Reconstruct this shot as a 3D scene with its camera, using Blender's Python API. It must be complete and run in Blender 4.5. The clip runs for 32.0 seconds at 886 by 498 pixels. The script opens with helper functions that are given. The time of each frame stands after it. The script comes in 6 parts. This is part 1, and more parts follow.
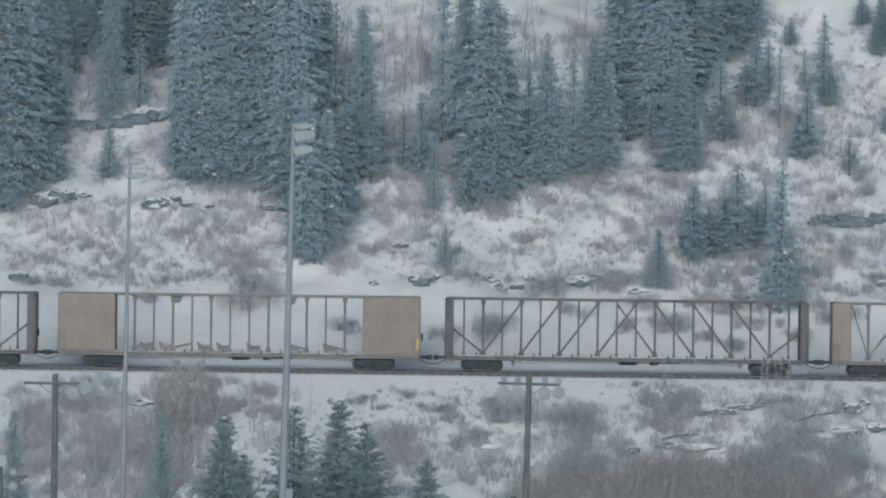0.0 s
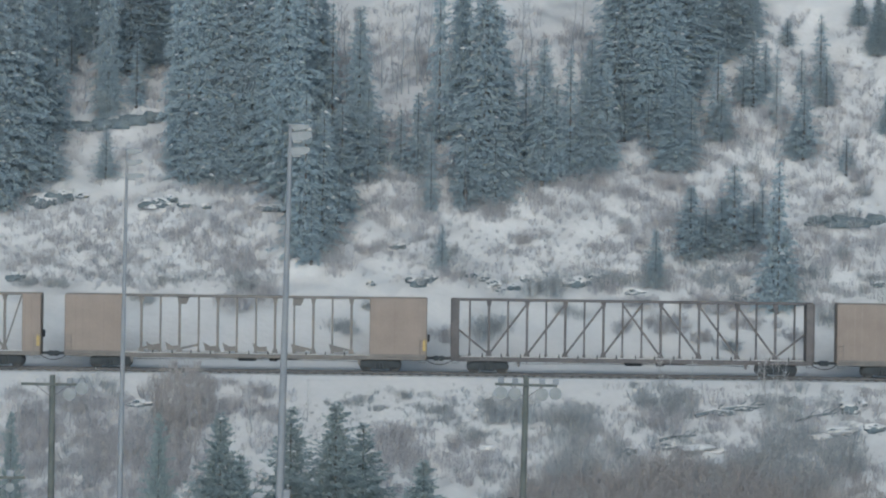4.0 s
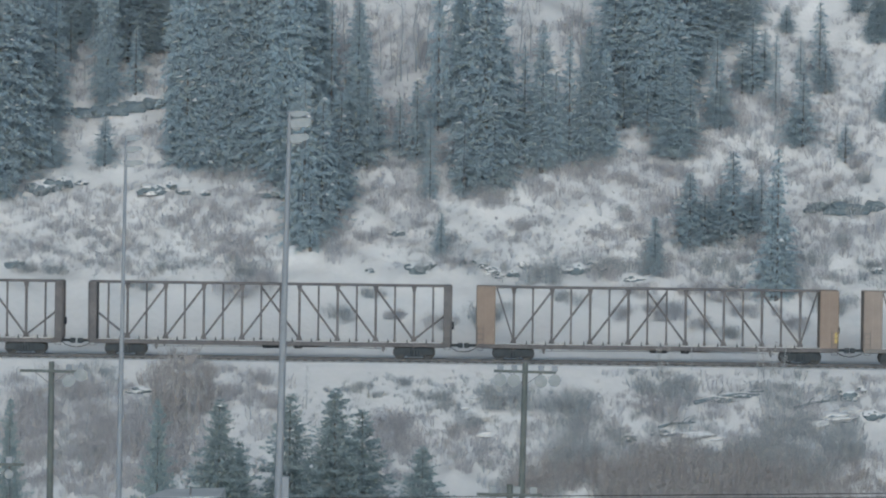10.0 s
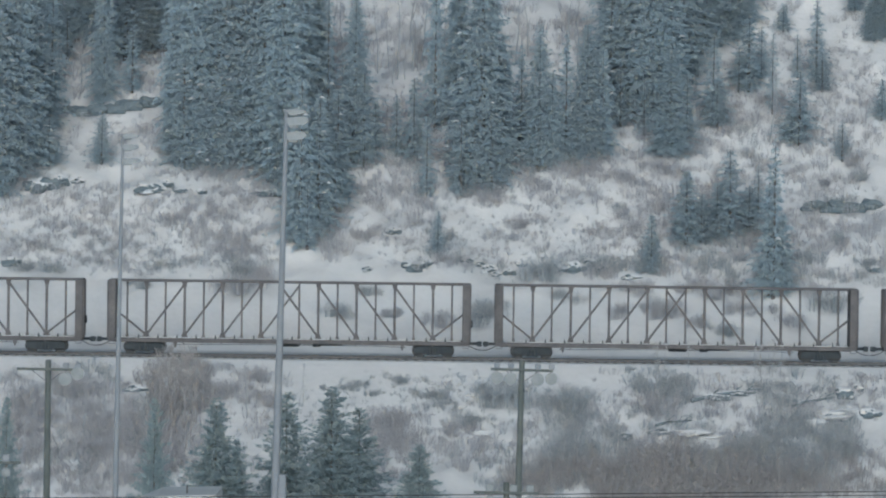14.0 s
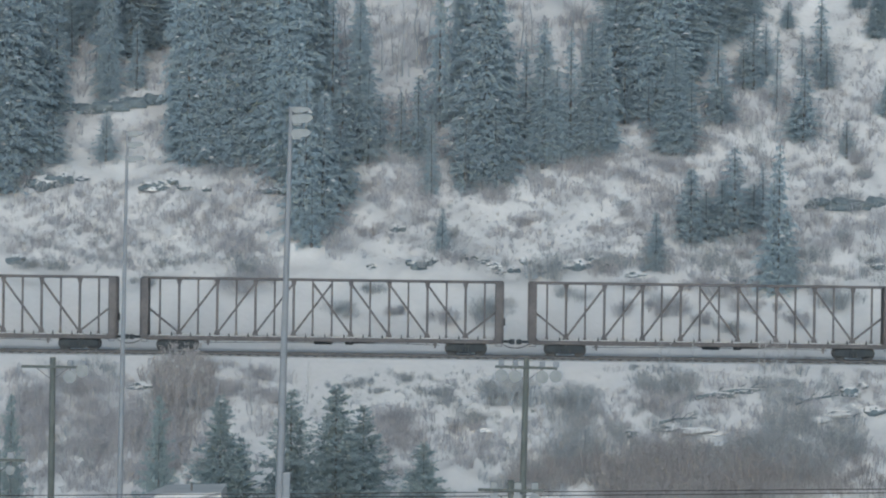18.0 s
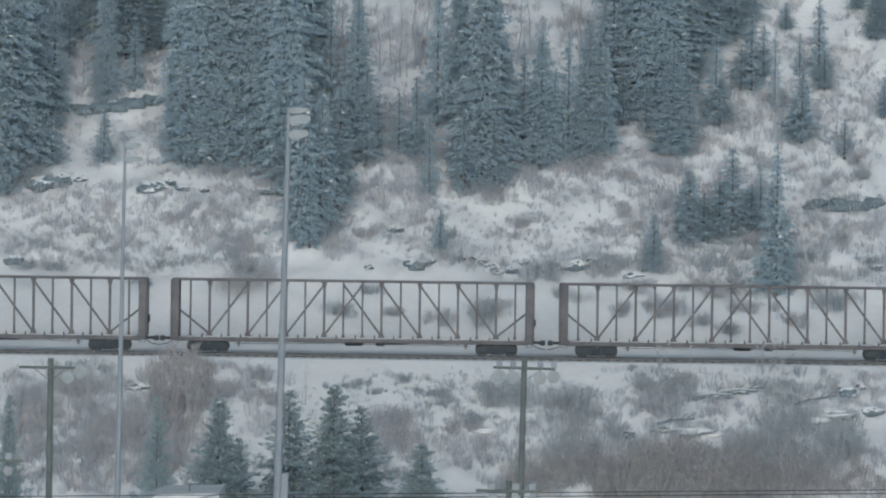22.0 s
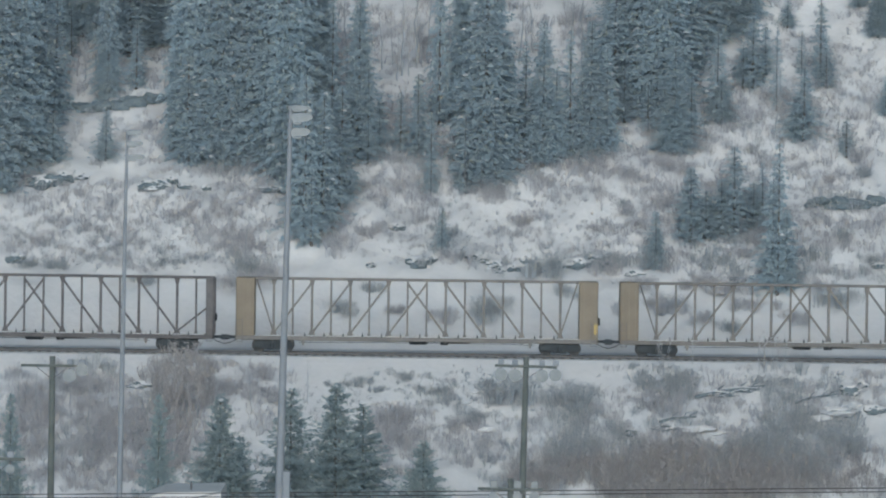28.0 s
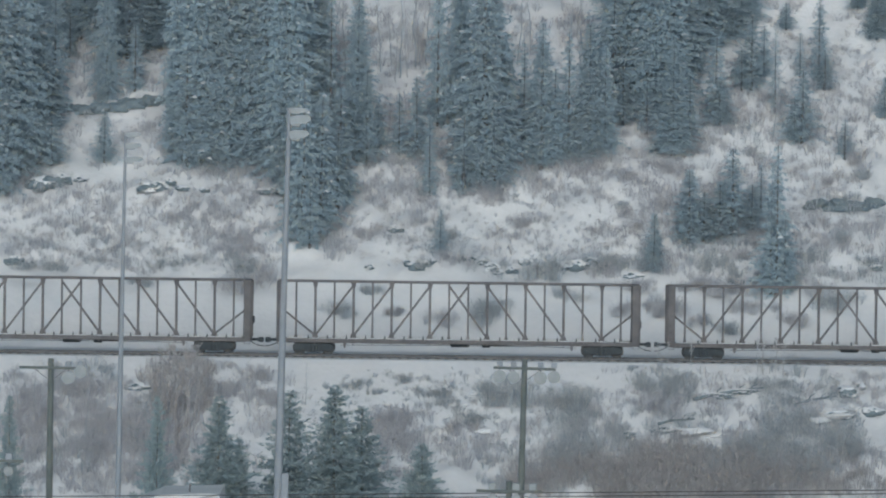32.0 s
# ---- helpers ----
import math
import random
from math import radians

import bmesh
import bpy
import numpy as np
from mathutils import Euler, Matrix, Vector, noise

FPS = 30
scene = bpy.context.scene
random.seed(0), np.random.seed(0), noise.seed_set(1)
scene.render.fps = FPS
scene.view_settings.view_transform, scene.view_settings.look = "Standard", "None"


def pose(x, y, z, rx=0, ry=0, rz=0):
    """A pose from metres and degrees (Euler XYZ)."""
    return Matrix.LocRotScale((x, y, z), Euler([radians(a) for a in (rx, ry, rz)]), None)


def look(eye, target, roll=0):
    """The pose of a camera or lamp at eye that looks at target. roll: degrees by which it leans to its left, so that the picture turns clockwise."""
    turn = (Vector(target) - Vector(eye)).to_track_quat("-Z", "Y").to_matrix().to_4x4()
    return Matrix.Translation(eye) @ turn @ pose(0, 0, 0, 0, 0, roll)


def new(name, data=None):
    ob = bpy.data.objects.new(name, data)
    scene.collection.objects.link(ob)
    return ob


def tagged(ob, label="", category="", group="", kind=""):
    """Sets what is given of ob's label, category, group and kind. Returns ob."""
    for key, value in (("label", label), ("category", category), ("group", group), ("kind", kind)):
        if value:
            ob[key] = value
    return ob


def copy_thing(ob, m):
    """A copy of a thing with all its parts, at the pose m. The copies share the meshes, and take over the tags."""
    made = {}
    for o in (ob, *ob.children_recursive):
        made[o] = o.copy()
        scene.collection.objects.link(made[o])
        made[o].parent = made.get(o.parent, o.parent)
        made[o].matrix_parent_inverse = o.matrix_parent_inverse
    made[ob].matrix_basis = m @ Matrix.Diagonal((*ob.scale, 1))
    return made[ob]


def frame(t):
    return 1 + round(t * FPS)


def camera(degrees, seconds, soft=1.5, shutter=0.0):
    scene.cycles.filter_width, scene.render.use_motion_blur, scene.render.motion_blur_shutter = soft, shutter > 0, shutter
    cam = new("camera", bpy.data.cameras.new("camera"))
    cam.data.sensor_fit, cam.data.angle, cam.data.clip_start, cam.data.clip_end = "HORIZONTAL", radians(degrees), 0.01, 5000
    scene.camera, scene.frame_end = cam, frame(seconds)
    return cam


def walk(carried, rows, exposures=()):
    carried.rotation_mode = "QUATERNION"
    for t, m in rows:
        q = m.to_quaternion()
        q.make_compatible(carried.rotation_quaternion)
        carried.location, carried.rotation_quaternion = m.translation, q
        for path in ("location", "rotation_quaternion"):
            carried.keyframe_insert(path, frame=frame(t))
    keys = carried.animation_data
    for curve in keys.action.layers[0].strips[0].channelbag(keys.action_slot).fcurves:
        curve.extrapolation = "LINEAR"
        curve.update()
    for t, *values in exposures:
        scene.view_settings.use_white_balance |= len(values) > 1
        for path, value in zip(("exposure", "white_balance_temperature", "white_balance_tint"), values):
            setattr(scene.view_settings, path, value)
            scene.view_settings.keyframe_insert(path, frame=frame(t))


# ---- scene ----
# A long lens across a valley: the eye stands 15 m above the rails, 400 m from the track.
EYE = (0.0, 0.0, 15.0)
TRACK_Y = 400.0
AXIS = look(EYE, (0.0, 400.0, 6.79), 0.77)


def aim(pan, tilt):
    """The eye turned a little from its axis, by degrees to its left and upwards."""
    return AXIS @ pose(0, 0, 0, tilt, pan, 0)


cam = camera(8.004, 32.0, soft=2.1)
walk(cam, [
    (0, aim(0.0443, 0.1319)), (0.5, aim(0.0502, 0.1410)), (1, aim(0.0281, 0.1541)), (1.5, aim(0.0240, 0.1501)), 
    (2, aim(0.0169, 0.1508)), (2.5, aim(0.0307, 0.1384)), (3, aim(0.0175, 0.1514)), (3.5, aim(0.0175, 0.1540)), 
    (5.5, aim(0.0194, 0.0528)), (6, aim(0.0378, 0.0443)), (6.5, aim(0.0345, 0.0215)), (7, aim(0.0149, 0.0150)), 
    (7.5, aim(0.0098, 0.0104)), (8, aim(0.0059, 0.0150)), (8.5, aim(0.0046, 0.0170)), (9, aim(-0.0033, 0.0053)), 
    (9.5, aim(0.0065, 0.0117)), (10, aim(0.0091, 0.0215)), (10.5, aim(0.0123, 0.0156)), (11, aim(0.0000, 0.0111)), 
    (11.5, aim(-0.0039, -0.0006)), (12, aim(-0.0334, 0.0085)), (12.5, aim(-0.0281, 0.0006)), (13, aim(0.0000, 0.0000)), 
    (13.5, aim(-0.0053, -0.0059)), (14, aim(-0.0202, 0.0052)), (14.5, aim(-0.0145, -0.0039)), 
    (16.5, aim(0.0123, -0.0026)), (17, aim(0.0078, 0.0020)), (17.5, aim(0.0194, 0.0007)), (18, aim(0.0201, -0.0176)), 
    (18.5, aim(0.0509, -0.0033)), (19, aim(0.0228, -0.0130)), (19.5, aim(-0.0007, -0.0365)), (20, aim(0.0033, -0.0183)), 
    (20.5, aim(0.0136, -0.0176)), (21, aim(0.0117, -0.0098)), (21.5, aim(0.0136, -0.0150)), (22, aim(0.0014, -0.0104)), 
    (22.5, aim(-0.0125, -0.0143)), (23, aim(-0.0073, -0.0163)), (23.5, aim(0.0136, -0.0085)), (24, aim(0.0169, -0.0007)), 
    (24.5, aim(0.0072, 0.0124)), (25, aim(0.0046, -0.0007)), (25.5, aim(-0.0053, -0.0111)), (27.5, aim(0.0221, -0.0418)), 
    (28, aim(0.0175, -0.0274)), (28.5, aim(0.0255, -0.0189)), (29, aim(0.0188, -0.0013)), (29.5, aim(0.0046, 0.0136)), 
    (30, aim(0.0026, 0.0221)), (30.5, aim(-0.0118, 0.0060)), (31, aim(-0.0086, -0.0033)), (31.5, aim(0.0046, -0.0066)), 
    (32, aim(0.0039, -0.0085)), 
], exposures=[(0, 0.82, 5580, 5), (32, 0.82, 5580, 5)])

# ---- light: a bright overcast winter sky, a wide veiled sun low behind the eye ----
world = bpy.data.worlds.new("winter_sky")
scene.world = world
world.use_nodes = True
wn = world.node_tree.nodes
sky = wn.new("ShaderNodeTexSky")
sky.sky_type, sky.sun_disc = "NISHITA", False
sky.sun_elevation, sky.sun_rotation = radians(5), radians(183)
sky.air_density, sky.dust_density, sky.ozone_density = 1.0, 4.0, 1.0
wn["Background"].inputs["Strength"].default_value = 0.10
world.node_tree.links.new(sky.outputs["Color"], wn["Background"].inputs["Color"])
sun = new("sun", bpy.data.lights.new("sun", "SUN"))
sun.data.energy, sun.data.angle, sun.data.color = 3.2, radians(50), (1.0, 0.985, 0.96)
# close to the view axis, so shadows fall hidden behind what casts them
sun.matrix_world = look((-9, -170, 15.0), (0, 0, 0))


# ---- materials ----
def material(name, low, high, rough=0.8, metal=0.0, scale=3.0, fine=25.0, bump=0.3, depth=0.02, through_light=0.0, sheen=0.0, vary=0.0):
    """A surface between two colours: broad stains, fine grain and a relief of that depth."""
    m = bpy.data.materials.new(name)
    m.use_nodes = True
    n, ln = m.node_tree.nodes, m.node_tree.links
    p = n["Principled BSDF"]
    p.inputs["Roughness"].default_value, p.inputs["Metallic"].default_value = rough, metal
    p.inputs["Specular IOR Level"].default_value = 0.25
    p.inputs["Sheen Weight"].default_value, p.inputs["Sheen Roughness"].default_value = sheen, 0.8
    co = n.new("ShaderNodeTexCoord")
    broad, grain = n.new("ShaderNodeTexNoise"), n.new("ShaderNodeTexNoise")
    for tex, s, d in ((broad, scale, 5.0), (grain, fine, 3.0)):
        tex.inputs["Scale"].default_value, tex.inputs["Detail"].default_value = s, d
        ln.new(co.outputs["Object"], tex.inputs["Vector"])
    add = n.new("ShaderNodeMath")
    add.operation = "MULTIPLY_ADD"
    ln.new(grain.outputs["Fac"], add.inputs[0])
    add.inputs[1].default_value = 0.45
    ln.new(broad.outputs["Fac"], add.inputs[2])
    ramp = n.new("ShaderNodeMapRange")
    ramp.inputs["From Min"].default_value, ramp.inputs["From Max"].default_value = 0.52, 0.95
    ln.new(add.outputs[0], ramp.inputs["Value"])
    mix = n.new("ShaderNodeMix")
    mix.data_type = "RGBA"
    mix.inputs["A"].default_value, mix.inputs["B"].default_value = (*low, 1), (*high, 1)
    ln.new(ramp.outputs["Result"], mix.inputs["Factor"])
    colour = mix.outputs["Result"]
    if vary:
        info, hsv, rng = n.new("ShaderNodeObjectInfo"), n.new("ShaderNodeHueSaturation"), n.new("ShaderNodeMapRange")
        rng.inputs["To Min"].default_value, rng.inputs["To Max"].default_value = 1 - vary, 1 + vary
        ln.new(info.outputs["Random"], rng.inputs["Value"])
        ln.new(rng.outputs["Result"], hsv.inputs["Value"])
        ln.new(colour, hsv.inputs["Color"])
        colour = hsv.outputs["Color"]
    ln.new(colour, p.inputs["Base Color"])
    if bump:
        b = n.new("ShaderNodeBump")
        b.inputs["Strength"].default_value, b.inputs["Distance"].default_value = bump, depth
        ln.new(grain.outputs["Fac"], b.inputs["Height"])
        ln.new(b.outputs["Normal"], p.inputs["Normal"])
    if through_light:
        t, ms = n.new("ShaderNodeBsdfTranslucent"), n.new("ShaderNodeMixShader")
        ln.new(colour, t.inputs["Color"])
        ms.inputs["Fac"].default_value = through_light
        ln.new(p.outputs["BSDF"], ms.inputs[1])
        ln.new(t.outputs["BSDF"], ms.inputs[2])
        ln.new(ms.outputs["Shader"], n["Material Output"].inputs["Surface"])
    return m


# greyed below real snow, so the low contrast of haze sits in the colour
SNOW = material("snow", (0.43, 0.45, 0.465), (0.50, 0.515, 0.525), 0.7, scale=0.25, fine=2.2, bump=0.5, depth=0.12)
SNOW_LOAD = material("snow_load", (0.48, 0.505, 0.52), (0.58, 0.595, 0.605), 0.7, scale=2.0, fine=9.0, depth=0.04)
# needles, far and near: distant haze is mixed into the pale base colour
HAZED_NEEDLES = material("haze_lightened_needles", (0.318, 0.412, 0.468), (0.346, 0.44, 0.496), 0.9, scale=0.3, fine=2.0, bump=0, through_light=0.48, sheen=0.3, vary=0.08)
HAZED_NEEDLES_NEAR = material("haze_lightened_near_needles", (0.26, 0.34, 0.36), (0.288, 0.368, 0.388), 0.9, scale=0.3, fine=2.0, bump=0, through_light=0.48, sheen=0.3, vary=0.08)
BARK = material("bark", (0.09, 0.085, 0.085), (0.17, 0.16, 0.155), 0.95, scale=2.0, fine=14.0, bump=0.6, depth=0.02)
# twig colours are lightened as well, in place of haze over the brush
HAZED_TWIG = material("hazed_grey_twigs", (0.25, 0.265, 0.298), (0.335, 0.352, 0.385), 0.95, scale=0.6, fine=5.0, bump=0, through_light=0.2, sheen=0.6)
HAZED_TWIG_DARK = material("hazed_dark_twigs", (0.195, 0.238, 0.268), (0.255, 0.293, 0.323), 0.95, scale=0.6, fine=5.0, bump=0, through_light=0.2, sheen=0.6)
HAZED_TWIG_RED = material("hazed_reddish_twigs", (0.212, 0.213, 0.22), (0.27, 0.269, 0.276), 0.95, scale=0.6, fine=5.0, bump=0, through_light=0.2, sheen=0.5)
ROCK = material("dark_rock", (0.095, 0.125, 0.145), (0.155, 0.19, 0.21), 0.9, scale=0.9, fine=6.0, bump=0.8, depth=0.08)
OCHRE = material("ochre_paint", (0.162, 0.143, 0.129), (0.196, 0.173, 0.155), 0.6, scale=0.8, fine=7.0, bump=0.15, vary=0.08)
GOLD = material("golden_ochre_paint", (0.14, 0.125, 0.098), (0.172, 0.153, 0.12), 0.6, scale=0.8, fine=7.0, bump=0.15, vary=0.08)
RUST_RED = material("rust_brown_paint", (0.155, 0.128, 0.108), (0.19, 0.158, 0.134), 0.65, scale=0.9, fine=8.0, bump=0.15, vary=0.08)
OCHRE_RUST = material("rusty_ochre_paint", (0.112, 0.113, 0.112), (0.162, 0.159, 0.152), 0.7, scale=1.2, fine=9.0, bump=0.2, vary=0.08)
BROWN = material("weathered_brown_steel", (0.074, 0.075, 0.08), (0.118, 0.116, 0.12), 0.75, scale=1.0, fine=8.0, bump=0.2, vary=0.10)
YELLOW = material("yellow_paint", (0.30, 0.235, 0.08), (0.36, 0.28, 0.11), 0.5, scale=2.0, fine=12.0, bump=0.1)
TRUCK = material("sooty_steel", (0.028, 0.036, 0.042), (0.048, 0.057, 0.064), 0.8, scale=3.0, fine=15.0, bump=0.3)
WHEEL_STEEL = material("worn_wheel_steel", (0.04, 0.046, 0.05), (0.07, 0.074, 0.078), 0.6, 0.3, scale=4.0, fine=20.0, bump=0.1)
RAIL_STEEL = material("rusty_rail_steel", (0.075, 0.08, 0.085), (0.115, 0.118, 0.122), 0.7, 0.2, scale=2.0, fine=20.0, bump=0.2)
RUBBER = material("black_rubber", (0.03, 0.03, 0.032), (0.06, 0.06, 0.06), 0.7, scale=5.0, fine=30.0, bump=0.1)
TIE_WOOD = material("creosoted_wood", (0.09, 0.09, 0.09), (0.15, 0.145, 0.14), 0.9, scale=3.0, fine=22.0, bump=0.4)
POLE_WOOD = material("grey_green_pole_wood", (0.075, 0.09, 0.088), (0.12, 0.135, 0.132), 0.9, scale=1.5, fine=16.0, bump=0.4)
GALV = material("galvanised_steel", (0.17, 0.192, 0.218), (0.225, 0.248, 0.272), 0.8, 0.0, scale=0.8, fine=9.0, bump=0.1)
LAMP_GREY = material("pale_lamp_housing", (0.155, 0.18, 0.195), (0.22, 0.245, 0.26), 0.5, 0.1, scale=3.0, fine=18.0, bump=0.05)
LAMP_GLASS = material("lamp_lens", (0.185, 0.208, 0.218), (0.25, 0.27, 0.28), 0.75, scale=3.0, fine=18.0, bump=0.05)
DARK_STEEL = material("dark_fitting", (0.09, 0.09, 0.095), (0.16, 0.16, 0.165), 0.6, 0.3, scale=4.0, fine=20.0, bump=0.1)
ROOF = material("pale_metal_roof", (0.40, 0.42, 0.425), (0.48, 0.50, 0.505), 0.6, scale=0.6, fine=5.0, bump=0.1)
SIDING = material("grey_siding", (0.24, 0.255, 0.26), (0.31, 0.325, 0.33), 0.8, scale=0.8, fine=8.0, bump=0.2)
CABLE = material("black_cable", (0.04, 0.04, 0.045), (0.08, 0.08, 0.085), 0.7, scale=3.0, fine=20.0, bump=0)


# ---- mesh helpers ----
class Shape:
    """Collects vertices and faces of one mesh."""

    def __init__(self):
        self.v, self.f, self.smooth = [], [], False

    def add(self, verts, faces):
        k = len(self.v)
        self.v.extend(tuple(p) for p in verts)
        self.f.extend(tuple(i + k for i in face) for face in faces)
        return self

    def box(self, x0, x1, y0, y1, z0, z1, bevel=0.0):
        """A box with its upright and lengthwise edges cut off by bevel."""
        b = min(bevel, (x1 - x0) / 3, (y1 - y0) / 3, (z1 - z0) / 3)
        if b <= 0:
            vs = [(x, y, z) for z in (z0, z1) for x, y in ((x0, y0), (x1, y0), (x1, y1), (x0, y1))]
            return self.add(vs, [(3, 2, 1, 0), (4, 5, 6, 7), (0, 1, 5, 4), (1, 2, 6, 5), (2, 3, 7, 6), (3, 0, 4, 7)])
        vs = []
        for z, inset in ((z0, b), (z0 + b, 0), (z1 - b, 0), (z1, b)):
            for x, y, dx, dy in ((x0, y0, 1, 0), (x0, y0, 0, 1), (x0, y1, 0, -1), (x0, y1, 1, 0), (x1, y1, -1, 0), (x1, y1, 0, -1), (x1, y0, 0, 1), (x1, y0, -1, 0)):
                px, py = x + dx * b, y + dy * b
                px += (inset if x == x0 else -inset) * (0 if dx else 1)
                py += (inset if y == y0 else -inset) * (0 if dy else 1)
                vs.append((px, py, z))
        fs = [tuple(range(8)), tuple(range(31, 23, -1))]
        for r in range(3):
            for i in range(8):
                j = (i + 1) % 8
                fs.append((r * 8 + j, r * 8 + i, r * 8 + 8 + i, r * 8 + 8 + j))
        return self.add(vs, fs)

    def beam(self, p, q, w, h):
        """A straight bar from p to q, w wide across y (or x) and h deep."""
        p, q = Vector(p), Vector(q)
        d = (q - p).normalized()
        side = Vector((0, 1, 0)) if abs(d.y) < 0.9 else Vector((1, 0, 0))
        up = d.cross(side).normalized()
        side = up.cross(d).normalized()
        vs = [c + side * a * w / 2 + up * b * h / 2 for c in (p, q) for a, b in ((-1, -1), (1, -1), (1, 1), (-1, 1))]
        return self.add(vs, [(3, 2, 1, 0), (4, 5, 6, 7), (0, 1, 5, 4), (1, 2, 6, 5), (2, 3, 7, 6), (3, 0, 4, 7)])

    def tube(self, points, radii, sides=8, cap=True):
        """A round bar through points."""
        pts = [Vector(p) for p in points]
        rings = []
        for i, p in enumerate(pts):
            d = (pts[min(i + 1, len(pts) - 1)] - pts[max(i - 1, 0)]).normalized()
            a = d.cross(Vector((0.31, 0.95, 0.07)) if abs(d.y) < 0.9 else Vector((1, 0, 0))).normalized()
            b = d.cross(a)
            r = radii[i] if isinstance(radii, (list, tuple)) else radii
            rings.append([p + (a * math.cos(t) + b * math.sin(t)) * r for t in (2 * math.pi * k / sides for k in range(sides))])
        fs = [(i * sides + k, i * sides + (k + 1) % sides, (i + 1) * sides + (k + 1) % sides, (i + 1) * sides + k) for i in range(len(pts) - 1) for k in range(sides)]
        if cap:
            fs += [tuple(range(sides - 1, -1, -1)), tuple(range((len(pts) - 1) * sides, len(pts) * sides))]
        return self.add([v for ring in rings for v in ring], fs)

    def plate(self, outline, y0, y1):
        """An upright plate: its outline in x and z, from y0 to y1."""
        k = len(outline)
        vs = [(x, y, z) for y in (y0, y1) for x, z in outline]
        return self.add(vs, [tuple(range(k)), tuple(range(2 * k - 1, k - 1, -1))] + [((i + 1) % k, i, i + k, (i + 1) % k + k) for i in range(k)])

    def mesh(self, name, mat):
        me = bpy.data.meshes.new(name)
        me.from_pydata(self.v, [], self.f)
        me.materials.append(mat)
        me.update()
        if self.smooth:
            me.shade_smooth()
        return me


def part(name, shape, mat, parent, label="", at=None):
    """Links a shape as one mesh object under a thing or a part."""
    ob = new(name, shape.mesh(name, mat) if isinstance(shape, Shape) else shape)
    ob.parent = parent
    if at is not None:
        ob.matrix_basis = at
    return tagged(ob, label)


def thing(name, label, category, group="", kind="", at=None, data=None):
    ob = new(name, data)
    if at is not None:
        ob.matrix_basis = at
    return tagged(ob, label, category, group, kind)


def mesh_of(name, verts, faces, mat, smooth=False):
    me = bpy.data.meshes.new(name)
    me.from_pydata(verts, [], faces)
    me.materials.append(mat)
    me.update()
    if smooth:
        me.shade_smooth()
    return me


# ---- ground: valley floor, embankment, track bed and wooded hillside in one sheet ----
PROFILE_Y = np.array([-4500, -400, -60, -5, 4, 60, 150, 200, 345, 372, 381, 396.6, 397.4, 404.5, 407.0, 408.4, 410, 411, 412, 416, 430, 445, 480, 560, 700, 1000, 4500.0])
PROFILE_Z = np.array([160, 80, 22, 13.3, 13.2, 3, -9, -12, -12, -11.6, -9.6, -0.62, -0.20, -0.20, -0.12, 0.85, 2.1, 2.86, 3.48, 5.6, 14.2, 24, 48, 95, 140, 165, 190.0])


def ground_z(x, y):
    """The ground's height: a profile along the view, with hollows and humps off the track bed."""
    z = np.interp(y, PROFILE_Y, PROFILE_Z)
    off = np.clip((np.abs(y - 401.5) - 5.5) / 9.0, 0, 1)
    wave = (0.55 * np.sin(0.31 * x + 0.17 * y + 1.0) * np.sin(0.23 * y - 0.11 * x) + 0.30 * np.sin(0.83 * x - 0.41 * y + 2.0) * np.sin(0.67 * y + 0.3)
            + 0.16 * np.sin(1.9 * x + 0.7 * y) * np.sin(1.5 * y - 0.8 * x + 0.5) + 0.07 * np.sin(4.3 * x + 1.1) * np.sin(3.7 * y + 0.9 * x))
    return z + off * wave


def stretch(stops):
    out = []
    for (a, b, step) in stops:
        out.extend(np.arange(a, b, step))
    return np.array(out + [stops[-1][1]])


gx = stretch([(-4500, -500, 500), (-500, -100, 50), (-100, -40, 6), (-40, 40, 0.4), (40, 100, 6), (100, 500, 50), (500, 4500, 500)])
gy = stretch([(-4500, -400, 400), (-400, -60, 40), (-60, 345, 9), (345, 374, 2.9), (374, 395, 0.4), (395, 410, 0.2), (410, 452, 0.4), (452, 500, 3), (500, 700, 20), (700, 1000, 60), (1000, 4500, 500)])
GX, GY = np.meshgrid(gx, gy)
GZ = ground_z(GX, GY)
cols = len(gx)
quads = [(r * cols + c, r * cols + c + 1, (r + 1) * cols + c + 1, (r + 1) * cols + c) for r in range(len(gy) - 1) for c in range(cols - 1)]
ground = new("ground", mesh_of("ground", np.stack([GX, GY, GZ], -1).reshape(-1, 3).tolist(), quads, SNOW, True))
tagged(ground, "snow-covered hillside, embankment and valley floor", "ground", kind="structure")


